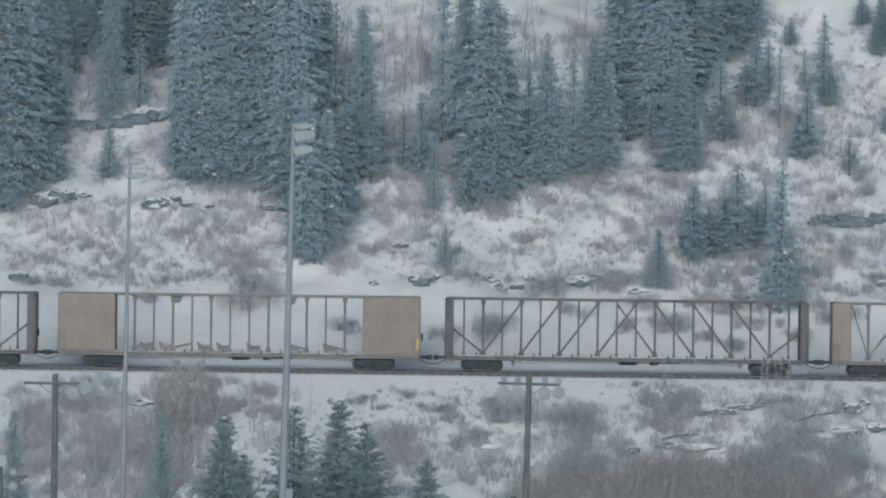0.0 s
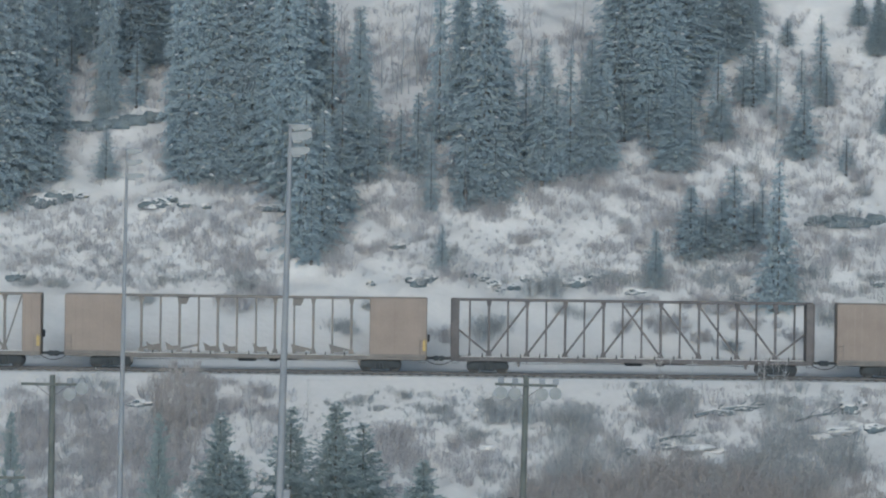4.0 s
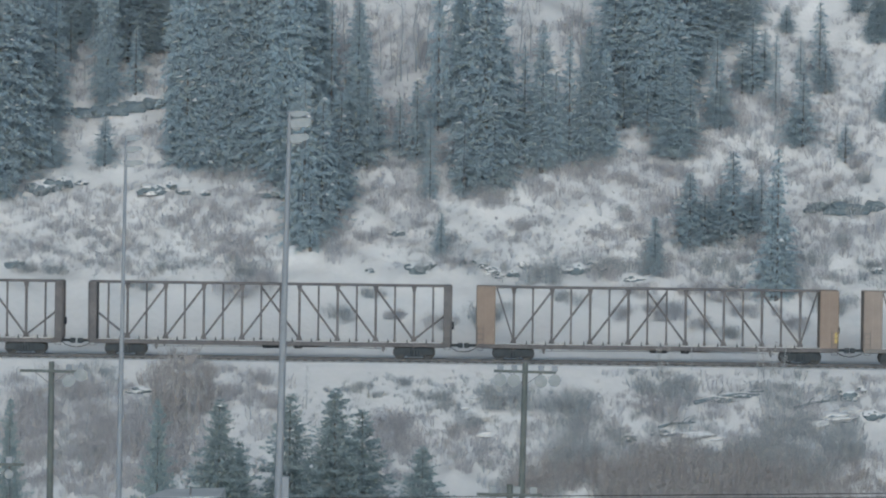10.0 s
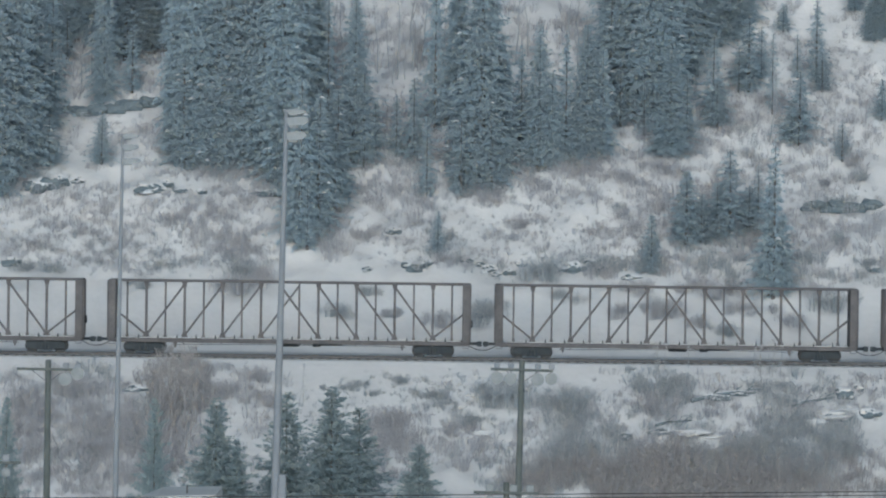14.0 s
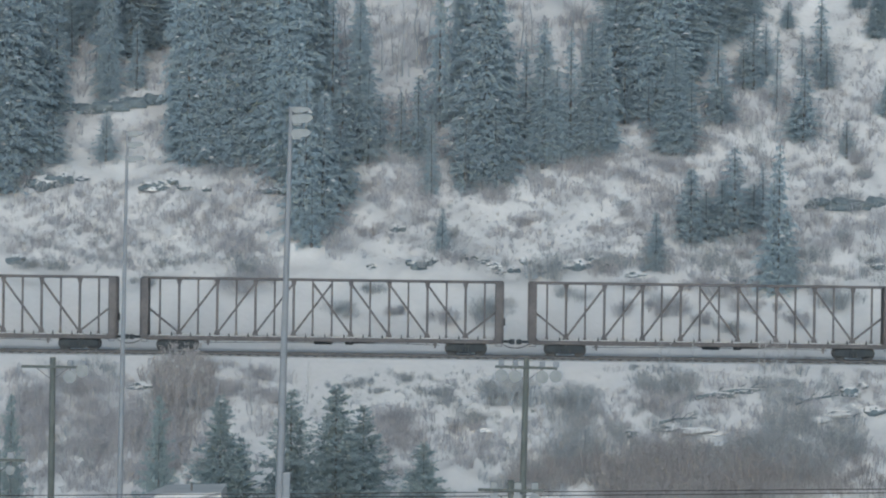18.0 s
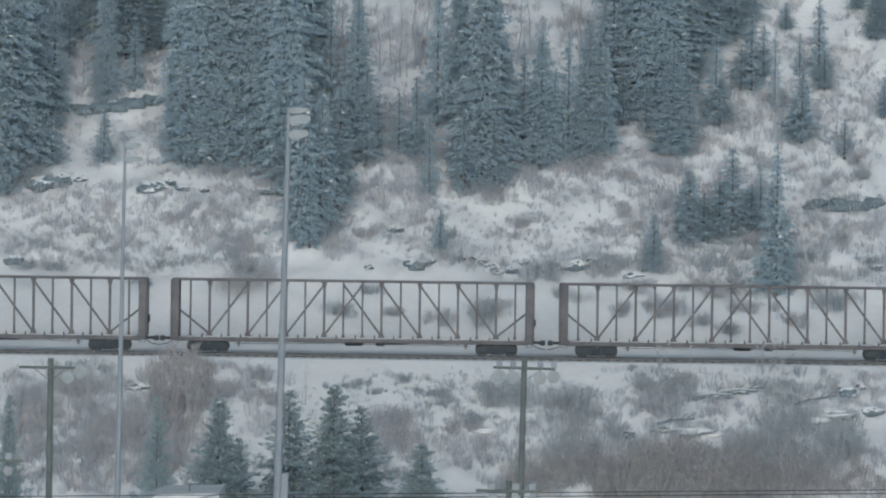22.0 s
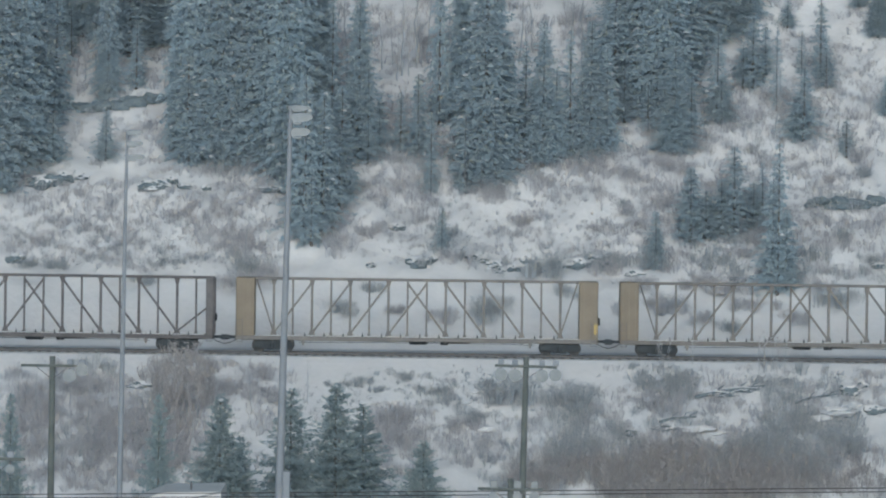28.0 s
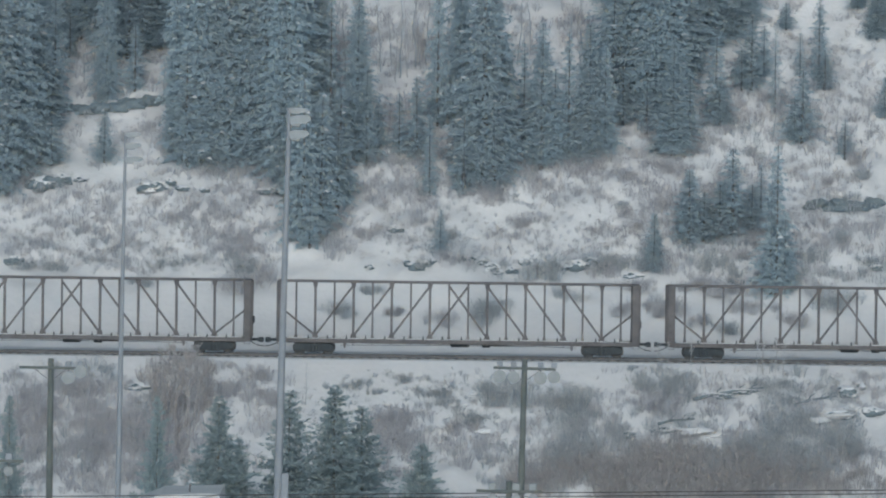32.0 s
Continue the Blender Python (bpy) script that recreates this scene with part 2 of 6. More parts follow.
# ---- the railway line ----
def railway():
    track = thing("railway_track", "single snowed-in railway track with rusty rails on an embankment", "railway track", kind="structure")
    profile = [(-0.07, -0.17), (0.07, -0.17), (0.07, -0.155), (0.012, -0.13), (0.012, -0.045), (0.036, -0.035), (0.036, -0.004), (0.028, 0.0),
               (-0.028, 0.0), (-0.036, -0.004), (-0.036, -0.035), (-0.012, -0.045), (-0.012, -0.13), (-0.07, -0.155)]
    k = len(profile)
    for side in (-0.755, 0.755):
        vs = [(x, TRACK_Y + side + y, z) for x in (-300, 300) for y, z in profile]
        s = Shape().add(vs, [tuple(range(k - 1, -1, -1)), tuple(range(k, 2 * k))] + [(i, (i + 1) % k, (i + 1) % k + k, i + k) for i in range(k)])
        part("rail", s, RAIL_STEEL, track, "rusty steel rail")
    tie = Shape().box(-0.11, 0.11, -1.3, 1.3, -0.40, -0.172, 0.02).mesh("tie", TIE_WOOD)
    for i in range(120):
        part("tie", tie, TIE_WOOD, track, at=pose(-35.7 + i * 0.6, TRACK_Y + 0.02 * math.sin(i * 7.3), 0, 0, 0, 1.2 * math.sin(i * 3.1)))


railway()


# ---- the train: empty centre-beam lumber cars ----
HALF = 11.42
STEP = 1.207          # between the posts of the centre truss
DECK, TOP = 1.02, 4.69
HUB = 0.42


def post_x(i):
    return (i - 9.5) * STEP


def wheel_set_shape():
    s = Shape()
    for side in (-1, 1):
        y = side * 0.76
        prof = [(0.0, -0.07), (0.12, -0.075), (0.13, -0.03), (0.34, -0.02), (0.36, -0.06), (0.42, -0.06), (0.425, 0.035), (0.45, 0.045), (0.45, 0.075), (0.37, 0.07), (0.34, 0.02), (0.13, 0.05), (0.12, 0.08), (0.0, 0.08)]
        n = 14
        vs = [(r * math.sin(a), y - side * d, r * math.cos(a)) for r, d in prof for a in (2 * math.pi * j / n for j in range(n))]
        s.add(vs, [(i * n + j, i * n + (j + 1) % n, (i + 1) * n + (j + 1) % n, (i + 1) * n + j) for i in range(len(prof) - 1) for j in range(n)])
        for a in range(4):
            t = a * math.pi / 2 + 0.3
            s.tube([(0.24 * math.sin(t), y + side * 0.03, 0.24 * math.cos(t)), (0.24 * math.sin(t), y + side * 0.05, 0.24 * math.cos(t))], 0.035, 6)
    s.tube([(0, -1.1, 0), (0, 1.1, 0)], 0.085, 10)
    return s


def side_frame_shape(y):
    """A cast truck side with two axle boxes and a spring window."""
    s = Shape()
    out = [(-1.22, 0.50), (-1.22, 0.32), (-1.10, 0.26), (-0.72, 0.27), (-0.52, 0.20), (-0.36, 0.13), (0.36, 0.13), (0.52, 0.20), (0.72, 0.27), (1.10, 0.26), (1.22, 0.32), (1.22, 0.50),
           (1.12, 0.66), (0.66, 0.74), (0.40, 0.84), (-0.40, 0.84), (-0.66, 0.74), (-1.12, 0.66)]
    s.plate(out, y - 0.07, y + 0.07)
    for x in (-0.89, 0.89):
        s.tube([(x, y - 0.16, HUB), (x, y + 0.16, HUB)], 0.13, 12)
    for x in (-0.2, 0.0, 0.2):
        s.tube([(x, y - 0.13 if y < 0 else y + 0.13, 0.2), (x, y - 0.13 if y < 0 else y + 0.13, 0.52)], 0.085, 8)
    return s


WHEELS = wheel_set_shape().mesh("wheel_set", WHEEL_STEEL)
FRAMES = [side_frame_shape(y).mesh("side_frame", TRUCK) for y in (-1.0, 1.0)]
BOLSTER = (Shape().box(-0.22, 0.22, -1.12, 1.12, 0.46, 0.74, 0.04).box(-0.9, -0.75, -0.62, 0.62, 0.30, 0.45, 0.03).box(0.75, 0.9, -0.62, 0.62, 0.30, 0.45, 0.03)
           .tube([(0, 0, 0.7), (0, 0, 0.80)], 0.32, 14)).mesh("truck", TRUCK)


def lumber_car(kind, paint, frame_paint, label, trucks_at):
    """A centre-beam flat car. kind: 'truss' (narrow end posts), 'short' (1.2 m end panels), 'long' (3.6 m end panels)."""
    car = thing("lumber_car", label, "freight car", "cars of the train")
    # deck with side sills, cross bearers showing as small brackets, and thin rods below
    d = Shape().box(-HALF + 0.05, HALF - 0.05, -1.32, 1.32, 0.92, DECK, 0.02)
    part("deck", d, frame_paint, car, "steel deck dusted with snow along its edge")
    for y in (-1.32, 1.24):
        part("side_sill", Shape().box(-HALF + 0.05, HALF - 0.05, y, y + 0.08, 0.76, 0.917, 0.015), frame_paint, car)
    sill = Shape().box(-HALF + 0.3, HALF - 0.3, -0.35, 0.35, 0.70, 0.92, 0.03)
    for i in range(19):
        sill.box(post_x(i + 0.5) - 0.05, post_x(i + 0.5) + 0.05, -1.2, 1.2, 0.78, 0.92)
    part("centre_sill", sill, BROWN, car)
    part("snow_strip", Shape().box(-HALF + 0.6, HALF - 0.6, -1.28, -0.75, DECK, DECK + 0.035, 0.012).box(-HALF + 0.6, HALF - 0.6, 0.75, 1.28, DECK, DECK + 0.035, 0.012), SNOW_LOAD, car, "thin strip of settled snow")
    # top chord
    part("top_chord", Shape().box(-HALF + 0.15, HALF - 0.15, -0.30, 0.30, TOP - 0.17, TOP, 0.03), frame_paint, car)
    # ends
    first, last = 1, 18
    if kind == "truss":
        for e in (-1, 1):
            b = Shape().box(min(e * HALF, e * (HALF - 0.50)), max(e * HALF, e * (HALF - 0.50)), -1.30, 1.30, DECK - 0.25, TOP - 0.02, 0.05)
            panel = part("end_bulkhead", b, paint, car)
            for y in (-1.30, -0.45, 0.37, 1.22):
                part("rib", Shape().box(min(e * HALF, e * (HALF + 0.05)), max(e * HALF, e * (HALF + 0.05)), y, y + 0.08, DECK, TOP - 0.1), paint, panel)
            s = Shape().beam((e * (HALF - 0.45), 0, 2.70), (post_x(17 if e > 0 else 2), 0, DECK + 0.15), 0.16, 0.13)
            part("end_brace", s, frame_paint, car)
    elif kind == "short":
        first, last = 2, 17
        for e in (-1, 1):
            x0, x1 = sorted((e * HALF, e * (HALF - 1.20)))
            b = Shape().box(x0, x1, -1.30, 1.30, DECK - 0.20, TOP - 0.02, 0.05)
            panel = part("end_bulkhead", b, paint, car, "solid steel end panel with faint rust streaks")
            for i in range(3):
                xr = x0 + 0.2 + i * 0.4
                part("rib", Shape().box(xr - 0.03, xr + 0.03, -1.325, -1.30, DECK + 0.1, TOP - 0.25), paint, panel)
            s = Shape().beam((e * (HALF - 1.3), 0, TOP - 0.2), (post_x(17 if e > 0 else 2), 0, DECK + 0.15), 0.12, 0.10)
            part("end_brace", s, frame_paint, car)
    else:
        first, last = 4, 15
        for e in (-1, 1):
            x0, x1 = sorted((e * HALF, e * (HALF - 3.62)))
            b = Shape().box(x0, x1, -1.30, 1.30, DECK - 0.16, TOP - 0.02, 0.06)
            panel = part("end_bulkhead", b, paint, car, "wide ochre end panel with upright ribs")
            for i in range(8):
                xr = x0 + 0.26 + i * 0.443
                part("rib", Shape().box(xr - 0.025, xr + 0.025, -1.318, -1.30, DECK + 0.15, TOP - 0.2), paint, panel)
            part("foot_rail", Shape().box(x0 - 0.01, x1 + 0.01, -1.34, -1.30, DECK - 0.05, DECK + 0.10, 0.01), OCHRE_RUST, panel)
    # posts, every other one with a foot plate
    for i in range(first, last + 1):
        heavy = i % 2 == 0 if i <= 9 else i % 2 == 1
        w = 0.155 if heavy else 0.115
        s = Shape().box(post_x(i) - w / 2, post_x(i) + w / 2, -0.16, 0.16, DECK, TOP - 0.165, 0.015)
        if heavy:
            s.plate([(post_x(i) - 0.22, DECK), (post_x(i) + 0.22, DECK), (post_x(i) + 0.10, DECK + 0.32), (post_x(i) - 0.10, DECK + 0.32)], -0.18, 0.18)
            s.plate([(post_x(i) - 0.10, TOP - 0.48), (post_x(i) + 0.10, TOP - 0.48), (post_x(i) + 0.17, TOP - 0.17), (post_x(i) - 0.17, TOP - 0.17)], -0.18, 0.18)
        else:
            s.box(post_x(i) - 0.10, post_x(i) + 0.10, -0.17, 0.17, DECK, DECK + 0.16, 0.01)
        part("post", s, frame_paint, car)
    if kind != "long":
        for b0, t0 in ((2, 4), (4, 6), (6, 8), (8, 10), (17, 15), (15, 13), (13, 11), (11, 9)):
            s = Shape().beam((post_x(b0), 0, DECK + 0.12), (post_x(t0), 0, TOP - 0.30), 0.20, 0.135)
            part("diagonal", s, frame_paint, car)
    else:
        for i, lean in ((4, 1), (6, 1), (13, -1), (15, -1)):
            x = post_x(i)
            s = Shape().plate([(x, DECK + 0.14), (x + lean * STEP, DECK + 0.42), (x + lean * STEP, DECK + 0.58), (x, DECK + 0.30)] if lean > 0 else
                              [(x - STEP, DECK + 0.42), (x, DECK + 0.14), (x, DECK + 0.30), (x - STEP, DECK + 0.58)], -0.10, 0.10)
            part("kick_plate", s, frame_paint, car)
        for i in (5, 6, 8, 9, 10, 12, 14):
            x = post_x(i) + (-0.35 if i < 9.5 else 0.35)
            part("gusset", Shape().plate([(x - 0.42, DECK + 0.12), (x + 0.38, DECK + 0.12), (x + 0.34, DECK + 0.44), (x - 0.12, DECK + 0.40), (x - 0.55, DECK + 0.66)], -0.09, 0.09), frame_paint, car)
        for i in (6, 12):
            x = post_x(i)
            part("gusset", Shape().plate([(x - 0.10, TOP - 0.62), (x + 0.42, TOP - 0.62), (x + 0.62, TOP - 0.17), (x - 0.10, TOP - 0.17)], -0.09, 0.09), frame_paint, car)
    # small fittings: load winches, under-deck gear, ladders, couplers, hoses
    for i in range(first, last):
        x = post_x(i) + 0.5 * STEP + 0.2
        for y in (-1.30,):
            part("winch", Shape().box(x - 0.045, x + 0.045, y - 0.05, y + 0.09, DECK - 0.02, DECK + 0.16, 0.02).tube([(x, y, DECK + 0.14), (x, y, DECK + 0.24)], 0.02, 6), TRUCK, car)
        part("bracket", Shape().box(post_x(i) - 0.03, post_x(i) + 0.03, -1.30, -1.22, 0.64, 0.81), frame_paint, car)
    part("air_reservoir", Shape().tube([(-0.5, -0.75, 0.72), (-0.42, -0.75, 0.72), (0.62, -0.75, 0.72), (0.7, -0.75, 0.72)], [0.08, 0.17, 0.17, 0.08], 12), TRUCK, car)
    part("brake_cylinder", Shape().tube([(1.5, -0.7, 0.70), (2.0, -0.7, 0.70)], 0.15, 12).tube([(2.0, -0.7, 0.70), (3.4, -0.7, 0.68)], 0.025, 6), TRUCK, car)
    part("brake_rod", Shape().tube([(-7.4, -0.9, 0.60), (-2.0, -0.9, 0.66), (5.5, -0.9, 0.66), (7.4, -0.9, 0.60)], 0.018, 6), TRUCK, car)
    for e in (-1, 1):
        part("jacking_pad", Shape().plate([(e * 7.15 - 0.14, 0.80), (e * 7.15 - 0.04, 0.42), (e * 7.15 + 0.04, 0.42), (e * 7.15 + 0.14, 0.80)], -1.28, -1.12), frame_paint, car)
        part("coupler", Shape().box(min(e * (HALF - 0.5), e * (HALF + 0.48)), max(e * (HALF - 0.5), e * (HALF + 0.48)), -0.09, 0.09, 0.78, 0.96, 0.03)
             .box(min(e * (HALF + 0.42), e * (HALF + 0.76)), max(e * (HALF + 0.42), e * (HALF + 0.76)), -0.20, 0.20, 0.70, 1.02, 0.05), TRUCK, car)
        part("air_hose", Shape().tube([(e * (HALF - 0.1), -0.35, 0.80), (e * (HALF + 0.15), -0.35, 0.62), (e * (HALF + 0.45), -0.3, 0.50), (e * (HALF + 0.77), -0.25, 0.46)], 0.028, 6), RUBBER, car)
        ladder = Shape()
        for x in (0.08, 0.44):
            ladder.tube([(e * (HALF - x), -1.36, 0.60), (e * (HALF - x), -1.36, 2.15)], 0.02, 6)
        for z in (0.62, 0.95, 1.30, 1.65, 2.00):
            ladder.tube([(e * (HALF - 0.08), -1.36, z), (e * (HALF - 0.44), -1.36, z)], 0.016, 6)
        part("ladder", ladder, frame_paint, car)
    if kind != "truss":
        part("grab_panel", Shape().box(HALF - 0.26, HALF - 0.02, -1.365, -1.335, 1.35, 2.05, 0.01), YELLOW, car, "yellow-painted corner patch")
    part("hand_brake", Shape().tube([(HALF + 0.03, 0.5, 2.1), (HALF + 0.16, 0.5, 2.1)], 0.24, 14), TRUCK, car)
    for e in (-1, 1):
        bogie = part("truck", BOLSTER, TRUCK, car, "four-wheeled cast steel truck", at=pose(e * trucks_at, 0, 0))
        for me in FRAMES:
            part("side_frame", me, TRUCK, bogie)
        for x in (-0.89, 0.89):
            part("wheel_set", WHEELS, WHEEL_STEEL, bogie, "pair of steel wheels on an axle", at=pose(x, 0, HUB))
    return car


# cars from the head of the train backwards: kind and place of the middle when the clip begins
CAR_ROWS = [("short", 35.68), ("truss", 11.33), ("long", -13.10), ("truss", -37.38), ("long", -61.75),
            ("short", -86.08), ("short_red", -110.47), ("truss", -134.88), ("truss", -159.38), ("truss", -183.79),
            ("truss", -208.20), ("truss", -232.66), ("truss", -257.04), ("truss", -281.55), ("truss", -305.96),
            ("short_gold", -330.30), ("short_gold", -354.50), ("truss", -378.72), ("truss", -403.29), ("truss", -427.76)]


def travelled(t):
    """How far the train has gone after t seconds, in metres; it gathers a little speed."""
    u = t / 32.0
    return 392.134 * u + 15.923 * u ** 2 - 3.758 * u ** 3


def build_train():
    first = {
        "truss": lumber_car("truss", BROWN, BROWN, "empty brown centre-beam lumber car with open diagonal truss", 9.1),
        "short": lumber_car("short", OCHRE, OCHRE_RUST, "empty ochre centre-beam lumber car with narrow solid end panels", 9.05),
        "short_gold": lumber_car("short", GOLD, OCHRE_RUST, "empty golden-ochre centre-beam lumber car with narrow solid end panels", 9.05),
        "short_red": lumber_car("short", RUST_RED, BROWN, "empty rust-brown centre-beam lumber car with narrow solid end panels", 9.05),
        "long": lumber_car("long", OCHRE, OCHRE_RUST, "empty centre-beam lumber car with wide ochre end panels and upright posts", 8.5),
    }
    cars, used = [], set()
    for kind, x in CAR_ROWS:
        at = pose(x, TRACK_Y, 0)
        if kind in used:
            car = copy_thing(first[kind], at)
        else:
            used.add(kind)
            car = first[kind]
            car.matrix_basis = at
        cars.append((car, x))
    return cars


CARS = build_train()


def motions():
    """The train rolls by; its wheels turn while a car is before the eye."""
    for car, x in CARS:
        walk(car, [(t, pose(x + travelled(t), TRACK_Y, 0)) for t in range(0, 33)])
        seen = [k / 30 for k in range(0, 961) if abs(x + travelled(k / 30)) < 41]
        times = sorted({0.0, *seen, 32.0})
        for bogie in car.children:
            for ob in bogie.children:
                if ob.name.startswith("wheel_set"):
                    px = ob.location.x
                    walk(ob, [(t, pose(px, 0, HUB, 0, math.degrees((travelled(min(max(t, seen[0]), seen[-1])) - travelled(seen[0])) / HUB), 0)) for t in times])


# ---- trees and brush ----
def spruce_meshes(seed, sparse, mat, H=10.0, R=2.0, lift=0.0):
    """Trunk, crown and snow clots of a spruce H metres high and R in radius: whorls of boughs set with small needle sprays round a dense heart."""
    rnd = random.Random(seed)
    rng = np.random.default_rng(seed)
    g = 0.012 * H + 0.04
    trunk = Shape().tube([(0, 0, -0.8), (0, 0, 0), (0.03, 0.02, H * 0.4), (0.0, 0.03, H * 0.97)], [g * 1.15, g, g * 0.6, 0.02], 7)
    pts, snow = [], Shape()
    low = H * (0.004 + (sparse * 0.06 if sparse > 0.3 else 0))
    pitch = 0.30 + 0.022 * H * sparse
    taper = 0.68 if H > 15 else 0.76 if lift == 0 else 0.9
    z = low
    while z < H * 0.985:
        u = (z - low) / (H - low)
        reach = R * (1 - u) ** taper * (0.72 + 0.28 * min(1, u * 7)) * rnd.uniform(0.78, 1.10)
        count = max(3, int(((7 if lift else 5) + 2.6 * min(reach, 2.4)) * (1 - 0.45 * sparse)))
        turn = rnd.random() * 6.28
        for b in range(count):
            a = turn + b * 6.283 / count + rnd.uniform(-0.45, 0.45)
            L = reach * (rnd.uniform(0.62, 1.02) if rnd.random() < 0.7 else rnd.uniform(1.0, 1.38)) + 0.10
            if rnd.random() < 0.10 + 0.22 * sparse:
                L *= 0.5
            zb = z + rnd.uniform(-0.5, 0.5) * pitch
            rise, droop = rnd.uniform(-0.05, 0.16) + lift, rnd.uniform(0.22, 0.50) * (1 - 0.75 * u) * (1 - 1.6 * lift)
            ca, sa = math.cos(a), math.sin(a)
            n = int(L * (31 if H < 15 else 25)) + 6
            q = rng.uniform(0.12 if sparse > 0.5 else 0.28, 1.0, n)
            w = (0.06 + 0.30 * L * np.minimum(1 - q, 0.55) ** 0.8) * (0.8 if lift else 1.0)
            side = rng.uniform(-1, 1, n) * w
            r = L * q
            h = zb + rise * r - droop * r * q - np.abs(side) * 0.22 - rng.uniform(0, 0.09 + 0.05 * L, n)
            s = rng.uniform(0.10, 0.22, n) * (1.0 if H < 15 else 1.2)
            d = np.stack([rng.uniform(0.3, 1.0, n), np.sign(side) * rng.uniform(0.1, 0.9, n), rng.uniform(-0.65, 0.15, n) + lift], 1)
            d *= (s / np.linalg.norm(d, axis=1))[:, None]
            o = rng.normal(size=(n, 3))
            o *= (s * 0.30 / np.linalg.norm(o, axis=1))[:, None]
            p = np.stack([r, side, h], 1)
            tri = np.stack([p - o, p + o, p + d], 1)
            pts.append(np.stack([tri[..., 0] * ca - tri[..., 1] * sa, tri[..., 0] * sa + tri[..., 1] * ca, tri[..., 2]], -1).reshape(-1, 3))
            if rnd.random() < (0.05 if lift == 0 else 0.006):
                t = rnd.uniform(0.6, 1.0)
                c = Vector((L * t * ca, L * t * sa, zb + rise * L * t - droop * L * t * t + 0.04))
                g = rnd.uniform(0.07, 0.24)
                clot = [c + Vector((ca * g * 1.3, sa * g * 1.3, -0.07)), c + Vector((-sa * g, ca * g, -0.04)), c - Vector((ca * g * 1.2, sa * g * 1.2, -0.03)), c - Vector((-sa * g, ca * g, 0.04)), c + Vector((0, 0, g * 0.4)), c - Vector((0, 0, g * 0.25))]
                snow.add(clot, [(0, 1, 4), (1, 2, 4), (2, 3, 4), (3, 0, 4), (1, 0, 5), (2, 1, 5), (3, 2, 5), (0, 3, 5)])
        z += pitch * rnd.uniform(0.75, 1.25) * (1 - 0.35 * u)
    # the dense inside of the crown
    n = int((120 if H > 15 else 120) * H * R * (1 - 0.8 * sparse))
    u = 1 - np.sqrt(rng.uniform(0, 1, n))
    r = R * (1 - u) ** taper * (0.72 + 0.28 * np.minimum(1, u * 7)) * np.sqrt(rng.uniform(0, 0.36, n))
    a = rng.uniform(0, 6.283, n)
    p = np.stack([r * np.cos(a), r * np.sin(a), low + u * (H * 0.97 - low)], 1)
    e = rng.normal(size=(2, n, 3)) * (0.10 if H > 15 else 0.07)
    pts.append(np.stack([p - e[0], p + e[0], p + e[1] * 1.6], 1).reshape(-1, 3))
    tips = np.concatenate(pts)
    crown = mesh_of("crown", tips.tolist(), np.arange(len(tips)).reshape(-1, 3).tolist(), mat)
    return trunk.mesh("trunk", BARK), crown, snow.mesh("snow", SNOW_LOAD), H, R


SPRUCES = {("far", k): spruce_meshes(10 + k, s, HAZED_NEEDLES, 8.0, 1.5) for k, s in enumerate((0.0, 0.15, 0.35, 0.6, 0.9))}
SPRUCES.update({("tall", k): spruce_meshes(30 + k, s, HAZED_NEEDLES, 20.0, 2.8) for k, s in enumerate((0.0, 0.15, 0.35))})
SPRUCES.update({("near", k): spruce_meshes(40 + k, s, HAZED_NEEDLES_NEAR, 10.0, 3.6, 0.27) for k, s in enumerate((0.0, 0.15, 0.3))})


def spruce(x, y, height, radius, where="far", form=0, turn=0.0, lean=0.0, label="dark spruce on the snowy hillside, its colour lightened for haze"):
    trunk, crown, flecks, H, R = SPRUCES[(where, form)]
    tree = thing("spruce_tree", label, "tree", "spruces below the track" if where == "near" else "spruces of the hillside")
    tree.matrix_basis = pose(x, y, float(ground_z(x, y)), 0, lean, turn) @ Matrix.Diagonal((radius / R, radius / R, height / H, 1))
    part("trunk", trunk, BARK, tree)
    part("crown", crown, HAZED_NEEDLES, tree, "dense drooping branches")
    tagged(part("snow", flecks, SNOW_LOAD, tree, "clots of snow caught on the branches"), kind="stuff")
    return tree


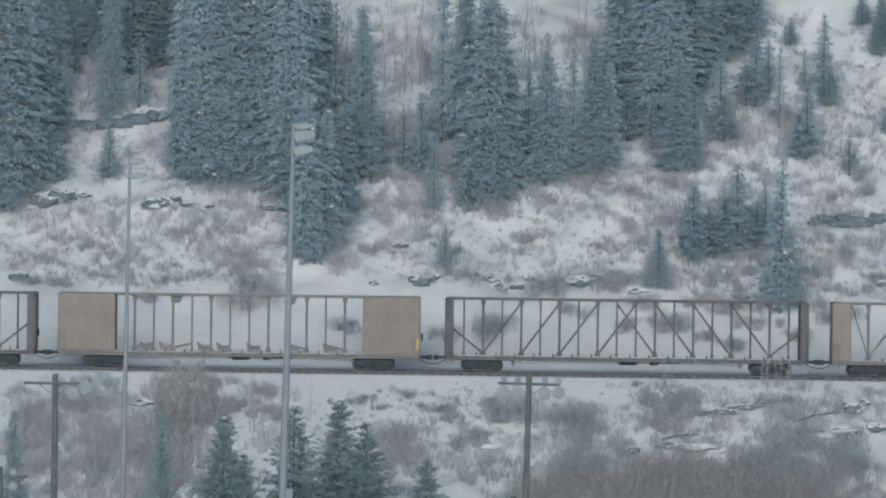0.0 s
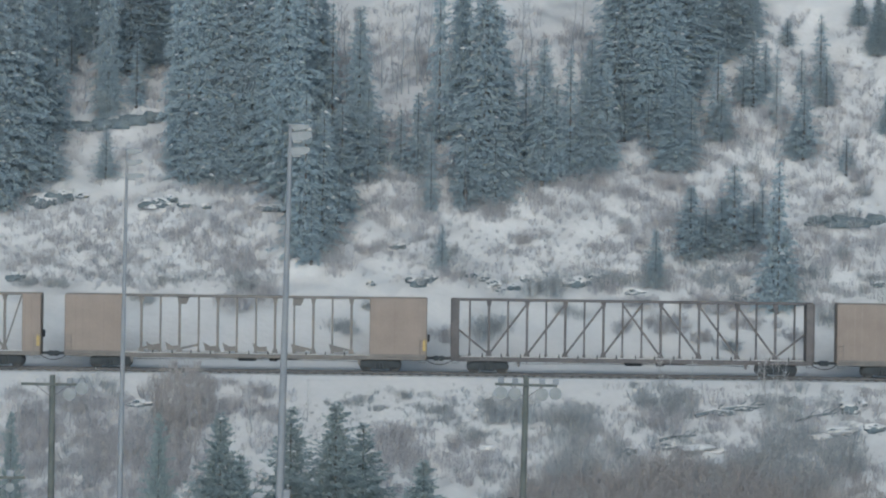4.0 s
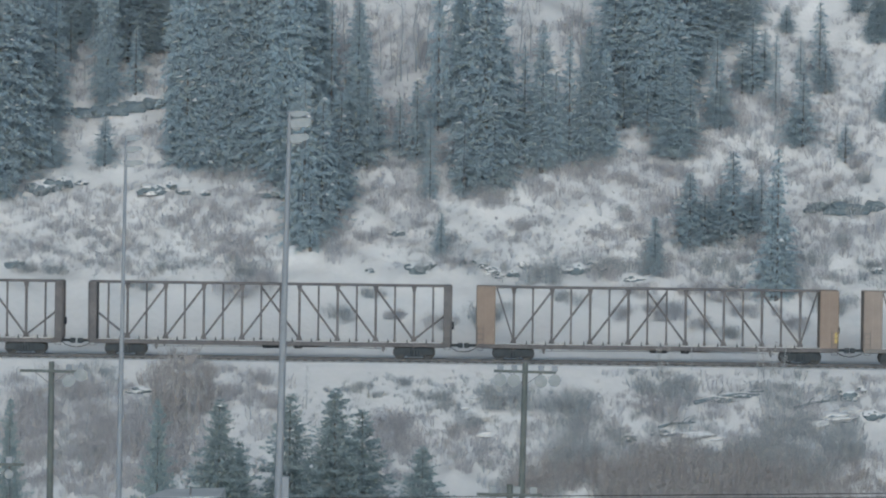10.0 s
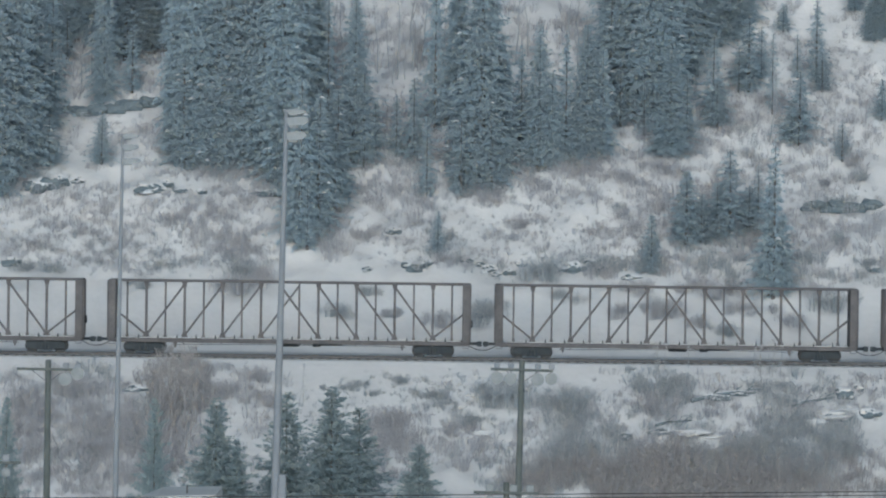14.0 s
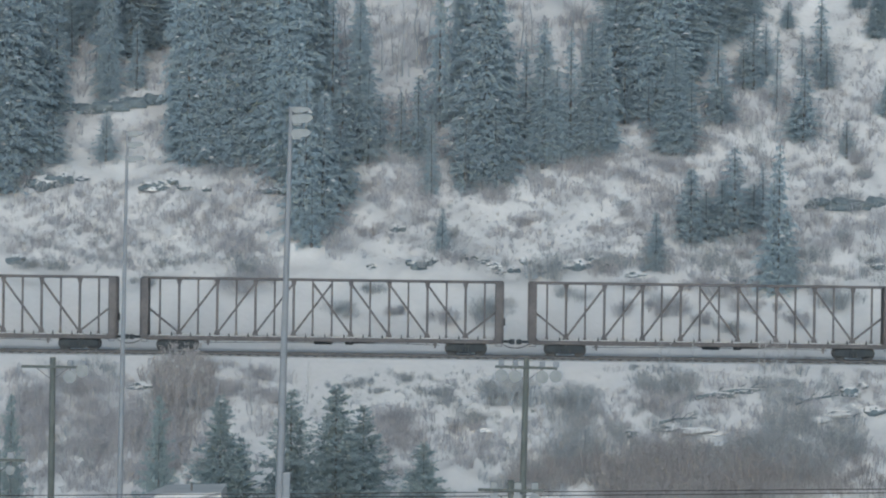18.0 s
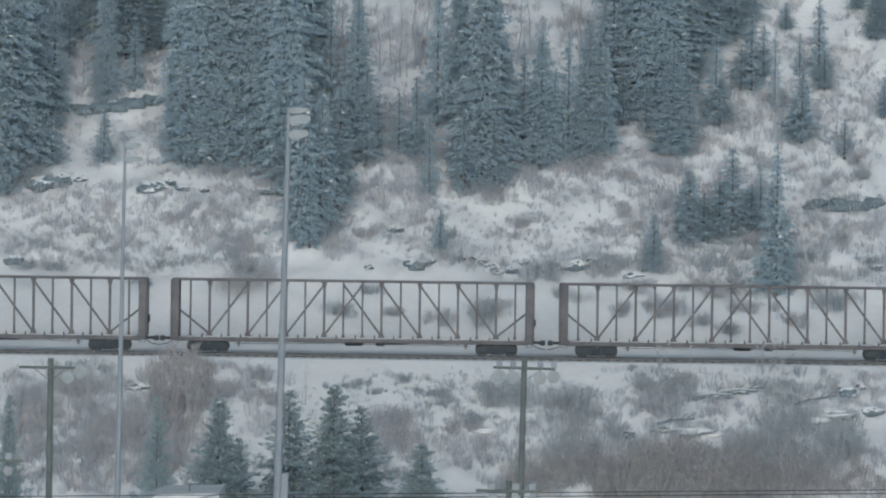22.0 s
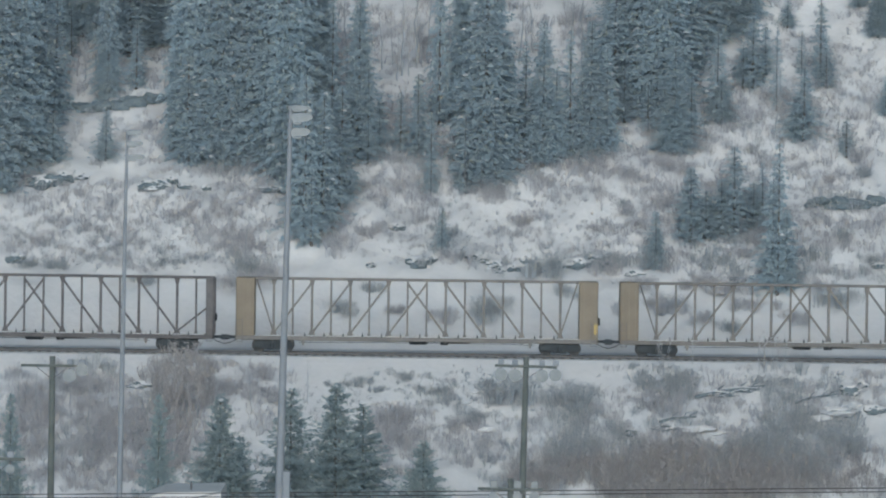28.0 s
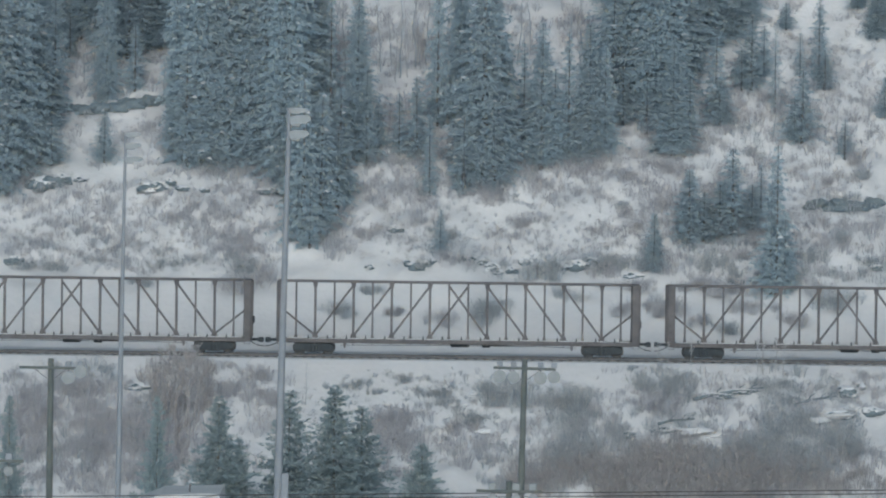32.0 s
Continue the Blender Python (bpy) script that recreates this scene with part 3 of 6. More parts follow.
def bare_tree_mesh(seed, wood, twig, bushy=6):
    """A leafless stem 8 m high with thin limbs."""
    rnd = random.Random(seed)
    s = Shape()
    pts = [Vector((0, 0, -0.5))]
    for i in range(7):
        pts.append(pts[-1] + Vector((rnd.uniform(-0.22, 0.22), rnd.uniform(-0.2, 0.2), 1.2)))
    s.tube(pts, [0.055, 0.05, 0.045, 0.04, 0.033, 0.026, 0.02, 0.008] if bushy > 10 else [0.085, 0.08, 0.07, 0.06, 0.05, 0.04, 0.028, 0.01], 6)
    made = []
    for i in range(18 if bushy > 10 else 14):
        limbs = Shape()
        k = rnd.randint(1 if bushy > 10 else 2, 6)
        p = pts[k].lerp(pts[k + 1], rnd.random())
        a, L = rnd.random() * 6.28, rnd.uniform(0.6, 1.7) * (1 - 0.07 * k)
        q = p + Vector((math.cos(a) * L * 0.5, math.sin(a) * L * 0.5, L * 0.5))
        r = q + Vector((math.cos(a + 0.3) * L * 0.35, math.sin(a + 0.3) * L * 0.35, L * 0.6))
        limbs.tube([p, q, r], [0.030, 0.020, 0.006], 4, False)
        for _ in range(bushy):
            c = q.lerp(r, rnd.random())
            a2 = rnd.random() * 6.28
            limbs.tube([c, c + Vector((math.cos(a2) * 0.3, math.sin(a2) * 0.3, 0.45))], [0.013, 0.004], 3, False)
        made.append(limbs.mesh("limb", twig))
    return s.mesh("trunk", wood), made


BARE = [bare_tree_mesh(70 + k, HAZED_TWIG_DARK, HAZED_TWIG) for k in range(4)] + [bare_tree_mesh(80 + k, HAZED_TWIG_RED, HAZED_TWIG_RED, 16) for k in range(3)]


def bare_tree(x, y, height, form=0, turn=0.0, lean=0.0):
    tree = thing("bare_tree", "reddish many-twigged leafless shrub on the embankment" if form > 3 else "slender leafless tree standing in the snow", "tree", "bare trees")
    tree.matrix_basis = pose(x, y, float(ground_z(x, y)), 0, lean, turn) @ Matrix.Scale(height / 8.0, 4)
    part("trunk", BARE[form][0], BARK, tree)
    for me in BARE[form][1]:
        part("limb", me, HAZED_TWIG, tree)


def bush_arrays(seed, stems, twigs, spread=0.8, width=0.022):
    """Vertices and triangles of a leafless bush about 1 m high."""
    rnd = random.Random(seed)
    vs, fs = [], []

    def strip(p, q, r, w):
        k = len(vs)
        a = rnd.random() * 6.28
        o = Vector((math.cos(a), math.sin(a), 0)) * w
        vs.extend((p - o, p + o, q - o * 0.75, q + o * 0.75, r))
        fs.extend(((k, k + 1, k + 3), (k, k + 3, k + 2), (k + 2, k + 3, k + 4)))

    for _ in range(stems):
        a, out, h = rnd.random() * 6.28, spread * math.sqrt(rnd.random()), rnd.uniform(0.5, 1.1)
        d = Vector((math.cos(a), math.sin(a), 0))
        p = d * 0.55 * out + Vector((0, 0, -0.15))
        q = d * 0.78 * out + Vector((rnd.uniform(-.1, .1), rnd.uniform(-.1, .1), h * 0.55 * (1 - 0.3 * out)))
        r = d * out + Vector((rnd.uniform(-.12, .12), rnd.uniform(-.12, .12), h * (1 - 0.35 * out)))
        strip(p, q, r, width)
        for _ in range(twigs):
            c = q.lerp(r, rnd.random()) if rnd.random() < 0.7 else p.lerp(q, rnd.random())
            e = Vector((rnd.uniform(-1, 1), rnd.uniform(-1, 1), rnd.uniform(0.0, 0.9))).normalized() * rnd.uniform(0.12, 0.38)
            k, a = len(vs), rnd.random() * 6.28
            o = Vector((math.cos(a), math.sin(a), rnd.uniform(-0.7, 0.7))) * width * 0.8
            vs.extend((c - o, c + o, c + e))
            fs.append((k, k + 1, k + 2))
    return np.array([tuple(v) for v in vs]), np.array(fs)


BUSHES = [bush_arrays(100 + k, 10, 6, s, 0.030) for k, s in enumerate((0.6, 0.75, 0.9, 0.8))]
FINE_BUSHES = [bush_arrays(140 + k, 19, 11, s, 0.0095) for k, s in enumerate((0.6, 0.75, 0.9, 0.8))]
BRUSH = {"grey": ([], []), "dark": ([], []), "red": ([], [])}
BRUSH_SIZE = {"grey": 0, "dark": 0, "red": 0}


def thicket(tone, x, y, rx, ry, count, size, seed, fine=False):
    """A patch of leafless brush of uncountable stems, gathered into one mesh a tone."""
    rnd = random.Random(seed)
    for _ in range(count):
        a, r = rnd.random() * 6.283, math.sqrt(rnd.random())
        px, py = x + rx * r * math.cos(a), y + ry * r * math.sin(a)
        if abs(py - TRACK_Y) < 3.4:
            continue
        s = size * rnd.uniform(0.55, 1.3)
        t = rnd.random() * 6.283
        v, f = (FINE_BUSHES if fine else BUSHES)[rnd.randrange(4)]
        c, d = math.cos(t) * s, math.sin(t) * s
        w = np.empty_like(v)
        w[:, 0], w[:, 1] = px + v[:, 0] * c - v[:, 1] * d, py + v[:, 0] * d + v[:, 1] * c
        w[:, 2] = float(ground_z(px, py)) + v[:, 2] * s * rnd.uniform(0.75, 1.15)
        BRUSH[tone][0].append(w)
        BRUSH[tone][1].append(f + BRUSH_SIZE[tone])
        BRUSH_SIZE[tone] += len(v)


def plant_brush():
    for tone, mat, label in (("grey", HAZED_TWIG, "leafless grey brush poking out of the snow"), ("dark", HAZED_TWIG_DARK, "dark leafless brush and dead weeds in the snow"), ("red", HAZED_TWIG_RED, "reddish leafless shrubs at the foot of the embankment")):
        if not BRUSH[tone][0]:
            continue
        v, f = np.concatenate(BRUSH[tone][0]), np.concatenate(BRUSH[tone][1])
        me = bpy.data.meshes.new("brush")
        me.vertices.add(len(v))
        me.vertices.foreach_set("co", v.astype(np.float32).ravel())
        me.loops.add(f.size)
        me.loops.foreach_set("vertex_index", f.astype(np.int32).ravel())
        me.polygons.add(len(f))
        me.polygons.foreach_set("loop_start", np.arange(0, f.size, 3, dtype=np.int32))
        me.update(calc_edges=True)
        me.materials.append(mat)
        tagged(new("brush", me), label, "brush", kind="stuff")


BUSH_MESHES = {}


def bush(x, y, size, tone="dark", form=0, tall=1.0, label="bare dark bush standing alone in the snow"):
    mat = {"grey": HAZED_TWIG, "dark": HAZED_TWIG_DARK, "red": HAZED_TWIG_RED}[tone]
    if (tone, form) not in BUSH_MESHES:
        rnd, vs, fs, k = random.Random(500 + form), [], [], 0
        for c in range(9):
            v, f = bush_arrays(200 + form * 10 + c, 18, 13, rnd.uniform(0.4, 0.8), 0.017)
            s, a = rnd.uniform(0.3, 0.95), rnd.random() * 6.28
            r = 1.0 * rnd.random() ** 0.6
            vs.append(v * np.array((s, s, s)) + np.array((r * math.cos(a), r * math.sin(a) * 0.6, 0)))
            fs.append(f + k)
            k += len(v)
        v, f = np.concatenate(vs), np.concatenate(fs)
        BUSH_MESHES[(tone, form)] = mesh_of("bush", v.tolist(), f.tolist(), mat)
    ob = thing("bush", label, "bush", "single bushes", data=BUSH_MESHES[(tone, form)])
    ob.matrix_basis = pose(x, y, float(ground_z(x, y)), 0, 0, (x * 37.0) % 360) @ Matrix.Diagonal((size, size, size * tall, 1))


def rock_mesh(seed, name="rock"):
    bm = bmesh.new()
    bmesh.ops.create_icosphere(bm, subdivisions=3, radius=1.0)
    off = Vector((seed * 7.1, seed * 3.3, 0))
    for v in bm.verts:
        n = noise.noise(v.co * 1.3 + off) * 0.55 + noise.noise(v.co * 3.1 + off) * 0.25
        v.co *= 1 + n
        v.co.z = max(v.co.z, -0.5)
    me = bpy.data.meshes.new(name)
    bm.to_mesh(me)
    bm.free()
    me.materials.append(ROCK)
    return me


ROCKS = [rock_mesh(k + 1) for k in range(5)]


def cap_mesh(src):
    """Snow lying on the upper faces of a rock."""
    vs, fs, seen = [], [], {}
    for p in src.polygons:
        if p.normal.z > 0.35:
            loop = []
            for i in p.vertices:
                if i not in seen:
                    seen[i] = len(vs)
                    c = src.vertices[i].co
                    vs.append((c.x * 1.01, c.y * 1.01, c.z + 0.07))
                loop.append(seen[i])
            fs.append(tuple(loop))
    k = len(vs)
    vs += [(x, y, z - 0.10) for x, y, z in vs]
    fs += [tuple(i + k for i in reversed(f)) for f in fs]
    edges = {}
    for f in fs[:len(fs) // 2]:
        for a, b in zip(f, f[1:] + f[:1]):
            edges[(a, b)] = 1
    fs += [(b, a, a + k, b + k) for a, b in edges if (b, a) not in edges]
    return mesh_of("snow_cap", vs, fs, SNOW_LOAD, True)


CAPS = [cap_mesh(me) for me in ROCKS]


def rock(x, y, sx, sz, form=0, turn=0.0, up=0.0, cap=True, name="rock", label="dark rock with a cap of snow"):
    ob = thing(name, label, "rock", "rocks in the snow", data=ROCKS[form])
    ob.matrix_basis = pose(x, y, float(ground_z(x, y)) + up, 0, 0, turn) @ Matrix.Diagonal((sx, min(sx, max(0.4, sz * 1.2)), sz, 1))
    if cap:
        part("snow_cap", CAPS[form], SNOW_LOAD, ob, "cap of settled snow")


# ---- the hillside: spruces ----
spruce(-30.0, 424.3, 10.3, 2.26, 'far', 0, 238)
spruce(-29.5, 429.5, 6.4, 2.05, 'far', 0, 194)
spruce(-28.8, 428.6, 5.2, 1.98, 'far', 1, 81)
spruce(-27.8, 427.4, 10.5, 1.88, 'far', 0, 107)
spruce(-27.1, 429.0, 3.8, 2.01, 'far', 0, 276)
spruce(-17.3, 424.8, 8.2, 1.91, 'far', 1, 152)
spruce(-17.3, 428.9, 9.6, 2.02, 'far', 0, 305)
spruce(-15.9, 425.6, 9.1, 2.10, 'far', 1, 94)
spruce(-15.2, 425.4, 7.5, 1.81, 'far', 1, 206)
spruce(-14.9, 427.5, 7.4, 1.81, 'far', 0, 92)
spruce(-13.7, 429.3, 5.1, 2.34, 'far', 1, 176)
spruce(-12.9, 427.8, 6.3, 2.18, 'far', 1, 151)
spruce(-12.6, 428.5, 5.3, 2.20, 'far', 0, 174)
spruce(-11.5, 427.5, 6.9, 2.00, 'far', 0, 320)
spruce(-10.9, 429.7, 8.8, 1.84, 'far', 1, 16)
spruce(-10.0, 428.7, 9.2, 2.08, 'far', 0, 326)
spruce(-9.4, 430.1, 8.7, 2.28, 'far', 0, 322)
spruce(-9.7, 422.5, 7.0, 1.82, 'far', 1, 150)
spruce(-9.5, 423.4, 6.5, 2.11, 'far', 1, 352)
spruce(-8.1, 423.3, 7.4, 1.88, 'far', 1, 272)
spruce(-7.0, 423.4, 7.5, 1.84, 'far', 1, 263)
spruce(11.5, 432.6, 7.8, 2.32, 'far', 0, 156)
spruce(12.0, 434.1, 7.0, 2.33, 'far', 1, 174)
spruce(13.0, 433.9, 6.6, 1.99, 'far', 1, 237)
spruce(13.5, 434.7, 8.6, 2.01, 'far', 1, 209)
spruce(14.3, 432.7, 9.3, 2.46, 'far', 1, 265)
spruce(14.9, 434.2, 5.2, 2.39, 'far', 1, 354)
spruce(15.6, 432.8, 8.0, 2.43, 'far', 1, 154)
spruce(1.7, 425.7, 8.7, 1.81, 'far', 0, 300)
spruce(2.3, 425.8, 7.5, 2.20, 'far', 0, 241)
spruce(3.4, 428.2, 9.7, 2.43, 'far', 1, 99)
spruce(3.8, 426.2, 8.7, 1.84, 'far', 0, 121)
spruce(-30.1, 423.1, 20.3, 3.13, 'tall', 0, 191)
spruce(-28.8, 424.7, 18.1, 2.66, 'tall', 1, 0)
spruce(-27.7, 429.0, 13.6, 2.50, 'tall', 2, 179)
spruce(-26.6, 431.2, 9.3, 1.43, 'far', 2, 207)
spruce(-26.4, 425.5, 3.3, 1.41, 'far', 1, 142)
spruce(-28.1, 425.0, 3.0, 1.79, 'far', 0, 209)
spruce(-29.3, 423.3, 3.0, 1.15, 'far', 1, 58)
spruce(-23.2, 433.5, 12.6, 1.43, 'tall', 1, 352)
spruce(-21.9, 437.1, 9.1, 2.23, 'tall', 2, 280)
spruce(-20.5, 438.4, 8.5, 2.37, 'tall', 0, 191)
spruce(-19.0, 438.5, 8.4, 1.98, 'tall', 1, 18)
spruce(-22.9, 425.9, 3.6, 1.15, 'far', 2, 281)
spruce(-21.3, 434.0, 4.6, 1.30, 'far', 3, 314)
spruce(-18.1, 426.9, 16.5, 1.41, 'tall', 2, 154)
spruce(-16.7, 425.8, 19.0, 2.66, 'tall', 0, 48)
spruce(-15.1, 426.1, 19.0, 2.82, 'tall', 1, 151)
spruce(-13.6, 426.6, 19.2, 2.82, 'tall', 0, 279)
spruce(-12.1, 426.3, 19.4, 2.82, 'tall', 1, 262)
spruce(-10.7, 424.7, 20.6, 2.81, 'tall', 0, 173)
spruce(-9.6, 428.2, 18.0, 2.34, 'tall', 2, 297)
spruce(-8.5, 430.6, 13.1, 1.29, 'tall', 1, 150)
spruce(-17.1, 425.8, 5.9, 1.28, 'far', 1, 180)
spruce(-14.4, 426.3, 5.7, 1.28, 'far', 0, 66)
spruce(-12.4, 426.1, 5.5, 1.28, 'far', 1, 214)
spruce(-11.0, 423.8, 5.6, 1.15, 'far', 0, 209)
spruce(-15.7, 425.3, 4.3, 1.15, 'far', 2, 288)
spruce(-18.3, 426.4, 3.8, 0.90, 'far', 2, 328)
spruce(-9.3, 417.4, 11.3, 1.88, 'far', 1, 275)
spruce(-8.1, 418.8, 8.8, 1.76, 'far', 0, 189)
spruce(-7.1, 421.5, 5.4, 1.39, 'far', 2, 239)
spruce(-9.8, 418.6, 7.0, 1.13, 'far', 2, 72)
spruce(-8.8, 416.9, 5.0, 1.25, 'far', 3, 80)
spruce(-7.8, 429.1, 11.1, 1.29, 'far', 3, 305)
spruce(-5.9, 426.8, 11.6, 2.05, 'tall', 1, 195)
spruce(-5.3, 426.4, 6.4, 1.54, 'far', 2, 288)
spruce(-6.5, 427.7, 4.4, 1.16, 'far', 3, 244)
spruce(-4.5, 427.7, 3.3, 1.03, 'far', 3, 101)
spruce(-1.9, 426.3, 5.8, 1.41, 'far', 2, 68)
spruce(-3.1, 427.0, 4.3, 1.03, 'far', 3, 311)
spruce(-1.0, 423.0, 5.6, 1.02, 'far', 3, 46)
spruce(-0.5, 429.6, 12.6, 1.29, 'far', 2, 179)
spruce(1.0, 430.1, 15.0, 1.55, 'tall', 0, 338)
spruce(2.6, 424.5, 17.8, 2.81, 'tall', 1, 0)
spruce(1.9, 425.0, 6.8, 1.79, 'far', 0, 195)
spruce(3.3, 423.7, 6.1, 1.66, 'far', 2, 55)
spruce(1.3, 423.6, 5.3, 1.53, 'far', 3, 166)
spruce(4.2, 426.8, 7.7, 1.28, 'far', 2, 289)
spruce(5.3, 427.8, 7.7, 1.16, 'far', 3, 314)
spruce(6.5, 425.9, 10.0, 2.05, 'tall', 2, 276)
spruce(5.9, 426.7, 5.6, 1.41, 'far', 1, 72)
spruce(7.4, 426.2, 6.6, 1.28, 'far', 2, 166)
spruce(8.3, 426.8, 8.9, 1.28, 'far', 3, 322)
spruce(9.7, 426.7, 9.3, 2.05, 'tall', 1, 288)
spruce(10.8, 427.1, 7.2, 1.41, 'far', 1, 192)
spruce(9.1, 426.4, 5.4, 1.28, 'far', 2, 219)
spruce(11.7, 433.6, 14.7, 2.53, 'tall', 0, 221)
spruce(13.1, 433.3, 15.0, 2.71, 'tall', 1, 115)
spruce(14.2, 431.7, 15.5, 2.70, 'tall', 0, 252)
spruce(15.4, 427.4, 7.3, 2.06, 'tall', 1, 149)
spruce(15.2, 427.8, 4.3, 1.41, 'far', 1, 245)
spruce(16.6, 429.8, 4.3, 1.03, 'far', 3, 194)
spruce(16.4, 435.7, 11.5, 2.54, 'tall', 0, 196)
spruce(18.1, 439.2, 8.9, 2.40, 'tall', 1, 81)
spruce(19.6, 440.6, 8.3, 2.41, 'tall', 0, 305)
spruce(21.0, 442.2, 6.7, 1.60, 'tall', 1, 304)
spruce(12.1, 431.0, 4.6, 1.30, 'far', 2, 133)
spruce(13.7, 430.1, 3.8, 1.29, 'far', 3, 154)
spruce(18.4, 431.2, 6.1, 1.61, 'far', 3, 254)
spruce(18.7, 431.0, 3.3, 1.43, 'far', 2, 128)
spruce(21.0, 435.0, 5.2, 1.62, 'far', 2, 212)
spruce(20.3, 434.7, 3.1, 1.18, 'far', 3, 10)
spruce(21.9, 436.0, 3.6, 1.05, 'far', 3, 163)
spruce(22.5, 432.2, 5.6, 0.83, 'far', 4, 157)
spruce(23.7, 442.3, 2.0, 0.93, 'far', 2, 251)
spruce(25.7, 435.9, 5.9, 1.26, 'far', 3, 146)
spruce(26.0, 434.1, 2.7, 1.31, 'far', 3, 73)
spruce(24.2, 429.3, 5.1, 1.70, 'far', 2, 244)
spruce(23.7, 429.7, 2.8, 1.16, 'far', 3, 12)
spruce(24.4, 436.4, 3.1, 0.79, 'far', 4, 62)
spruce(29.9, 440.1, 4.2, 1.32, 'tall', 0, 337)
spruce(30.6, 440.4, 3.9, 1.32, 'tall', 1, 318)
spruce(29.9, 431.0, 2.8, 0.91, 'far', 2, 227)
spruce(27.0, 427.1, 2.7, 1.16, 'far', 4, 125)
spruce(28.7, 442.7, 2.2, 1.06, 'far', 1, 150)
spruce(19.1, 419.1, 6.0, 1.76, 'far', 2, 20)
spruce(18.3, 419.3, 3.8, 1.64, 'far', 1, 69)
spruce(20.4, 419.4, 3.0, 1.51, 'far', 2, 200)
spruce(16.2, 418.4, 5.0, 1.81, 'far', 1, 6)
spruce(17.2, 418.7, 3.3, 1.51, 'far', 2, 245)
spruce(13.8, 415.0, 3.9, 1.12, 'far', 1, 272)
spruce(21.7, 412.6, 10.2, 1.64, 'far', 3, 286)
spruce(21.4, 412.9, 7.7, 1.54, 'far', 2, 140)
spruce(22.3, 412.8, 5.3, 1.29, 'far', 1, 124)
spruce(-0.2, 416.5, 2.9, 0.75, 'far', 2, 242)
spruce(21.1, 421.7, 3.3, 0.89, 'far', 4, 18)
spruce(-27.9, 439.4, 7.5, 1.85, 'tall', 1, 318)
spruce(-26.7, 439.4, 8.0, 1.98, 'tall', 0, 130)
spruce(-25.4, 439.2, 7.8, 1.85, 'tall', 2, 183)
spruce(-24.3, 438.9, 8.4, 1.85, 'tall', 1, 353)
spruce(-26.0, 437.5, 3.4, 1.05, 'far', 3, 333)
spruce(-28.0, 435.0, 3.6, 0.92, 'far', 3, 271)

# spruces in the yard below the track
spruce(-12.9, 368.0, 10.7, 3.88, 'near', 0, 136, label='dark green spruce below the embankment')
spruce(-11.8, 370.0, 7.5, 2.18, 'near', 1, 145, label='dark green spruce below the embankment')
spruce(-8.9, 372.0, 9.9, 3.65, 'near', 1, 63, label='dark green spruce below the embankment')
spruce(-6.2, 368.0, 10.9, 4.27, 'near', 0, 32, label='dark green spruce below the embankment')
spruce(-4.7, 374.0, 9.5, 3.94, 'near', 1, 246, label='dark green spruce below the embankment')
spruce(-1.1, 368.0, 7.6, 3.68, 'near', 0, 327, label='dark green spruce below the embankment')
spruce(-16.6, 370.0, 10.9, 2.25, 'near', 2, 247, label='dark green spruce below the embankment')
spruce(-25.1, 368.0, 10.3, 1.77, 'near', 2, 45, label='dark green spruce below the embankment')

# ---- bare trees ----
bare_tree(-1.7, 436.2, 4.1, 0, 176, 2.4)
bare_tree(-0.8, 437.0, 3.1, 1, 210, 3.2)
bare_tree(-3.4, 434.6, 3.5, 2, 10, -1.6)
bare_tree(-3.8, 437.4, 3.5, 3, 212, 3.0)
bare_tree(-5.3, 432.0, 3.9, 1, 22, 0.8)
bare_tree(-8.2, 434.2, 3.9, 0, 23, -1.0)
bare_tree(-7.3, 435.5, 2.7, 2, 300, -1.4)
bare_tree(5.3, 437.3, 2.9, 1, 142, 0.0)
bare_tree(4.6, 436.9, 2.7, 3, 18, -1.5)
bare_tree(8.5, 439.8, 2.4, 0, 39, -3.1)
bare_tree(9.1, 439.2, 2.2, 2, 274, -3.7)
bare_tree(26.6, 427.5, 3.6, 1, 101, 3.8)
bare_tree(-24.8, 435.2, 3.5, 0, 149, 0.9)
bare_tree(-19.3, 433.8, 3.5, 2, 79, 1.5)
bare_tree(0.1, 435.3, 3.1, 3, 173, -1.5)
bare_tree(9.4, 436.2, 3.9, 1, 70, 3.2)
bare_tree(-2.6, 435.5, 3.1, 0, 193, -1.0)
bare_tree(0.8, 436.2, 3.5, 2, 266, -0.9)
bare_tree(18.0, 431.3, 3.8, 1, 304, 1.4)
bare_tree(22.2, 430.0, 5.0, 0, 52, 1.0)
bare_tree(-8.8, 432.5, 3.5, 3, 259, -1.8)
bare_tree(-13.1, 416.0, 3.0, 2, 324, 1.8)
bare_tree(19.8, 396.6, 2.1, 1, 121, 3.5)
bare_tree(20.7, 396.5, 2.0, 3, 223, 3.8)
bare_tree(13.6, 396.8, 2.0, 0, 266, -1.6)
bare_tree(15.6, 397.1, 2.1, 2, 173, -3.9)
bare_tree(-17.9, 391.2, 3.8, 4, 212, 3.9)
bare_tree(-17.2, 389.7, 4.9, 5, 161, -3.8)
bare_tree(-16.7, 389.2, 5.1, 6, 315, 0.7)
bare_tree(-16.1, 389.4, 5.6, 4, 68, -3.5)
bare_tree(-15.6, 390.0, 5.2, 5, 321, -1.3)
bare_tree(-15.0, 390.5, 4.5, 6, 180, 1.4)
bare_tree(-14.5, 391.8, 3.4, 4, 180, 0.9)
bare_tree(-16.3, 388.6, 5.2, 5, 142, 1.9)
bare_tree(-15.1, 388.4, 5.0, 6, 11, 0.7)
bare_tree(-17.0, 388.2, 5.2, 4, 346, -3.8)
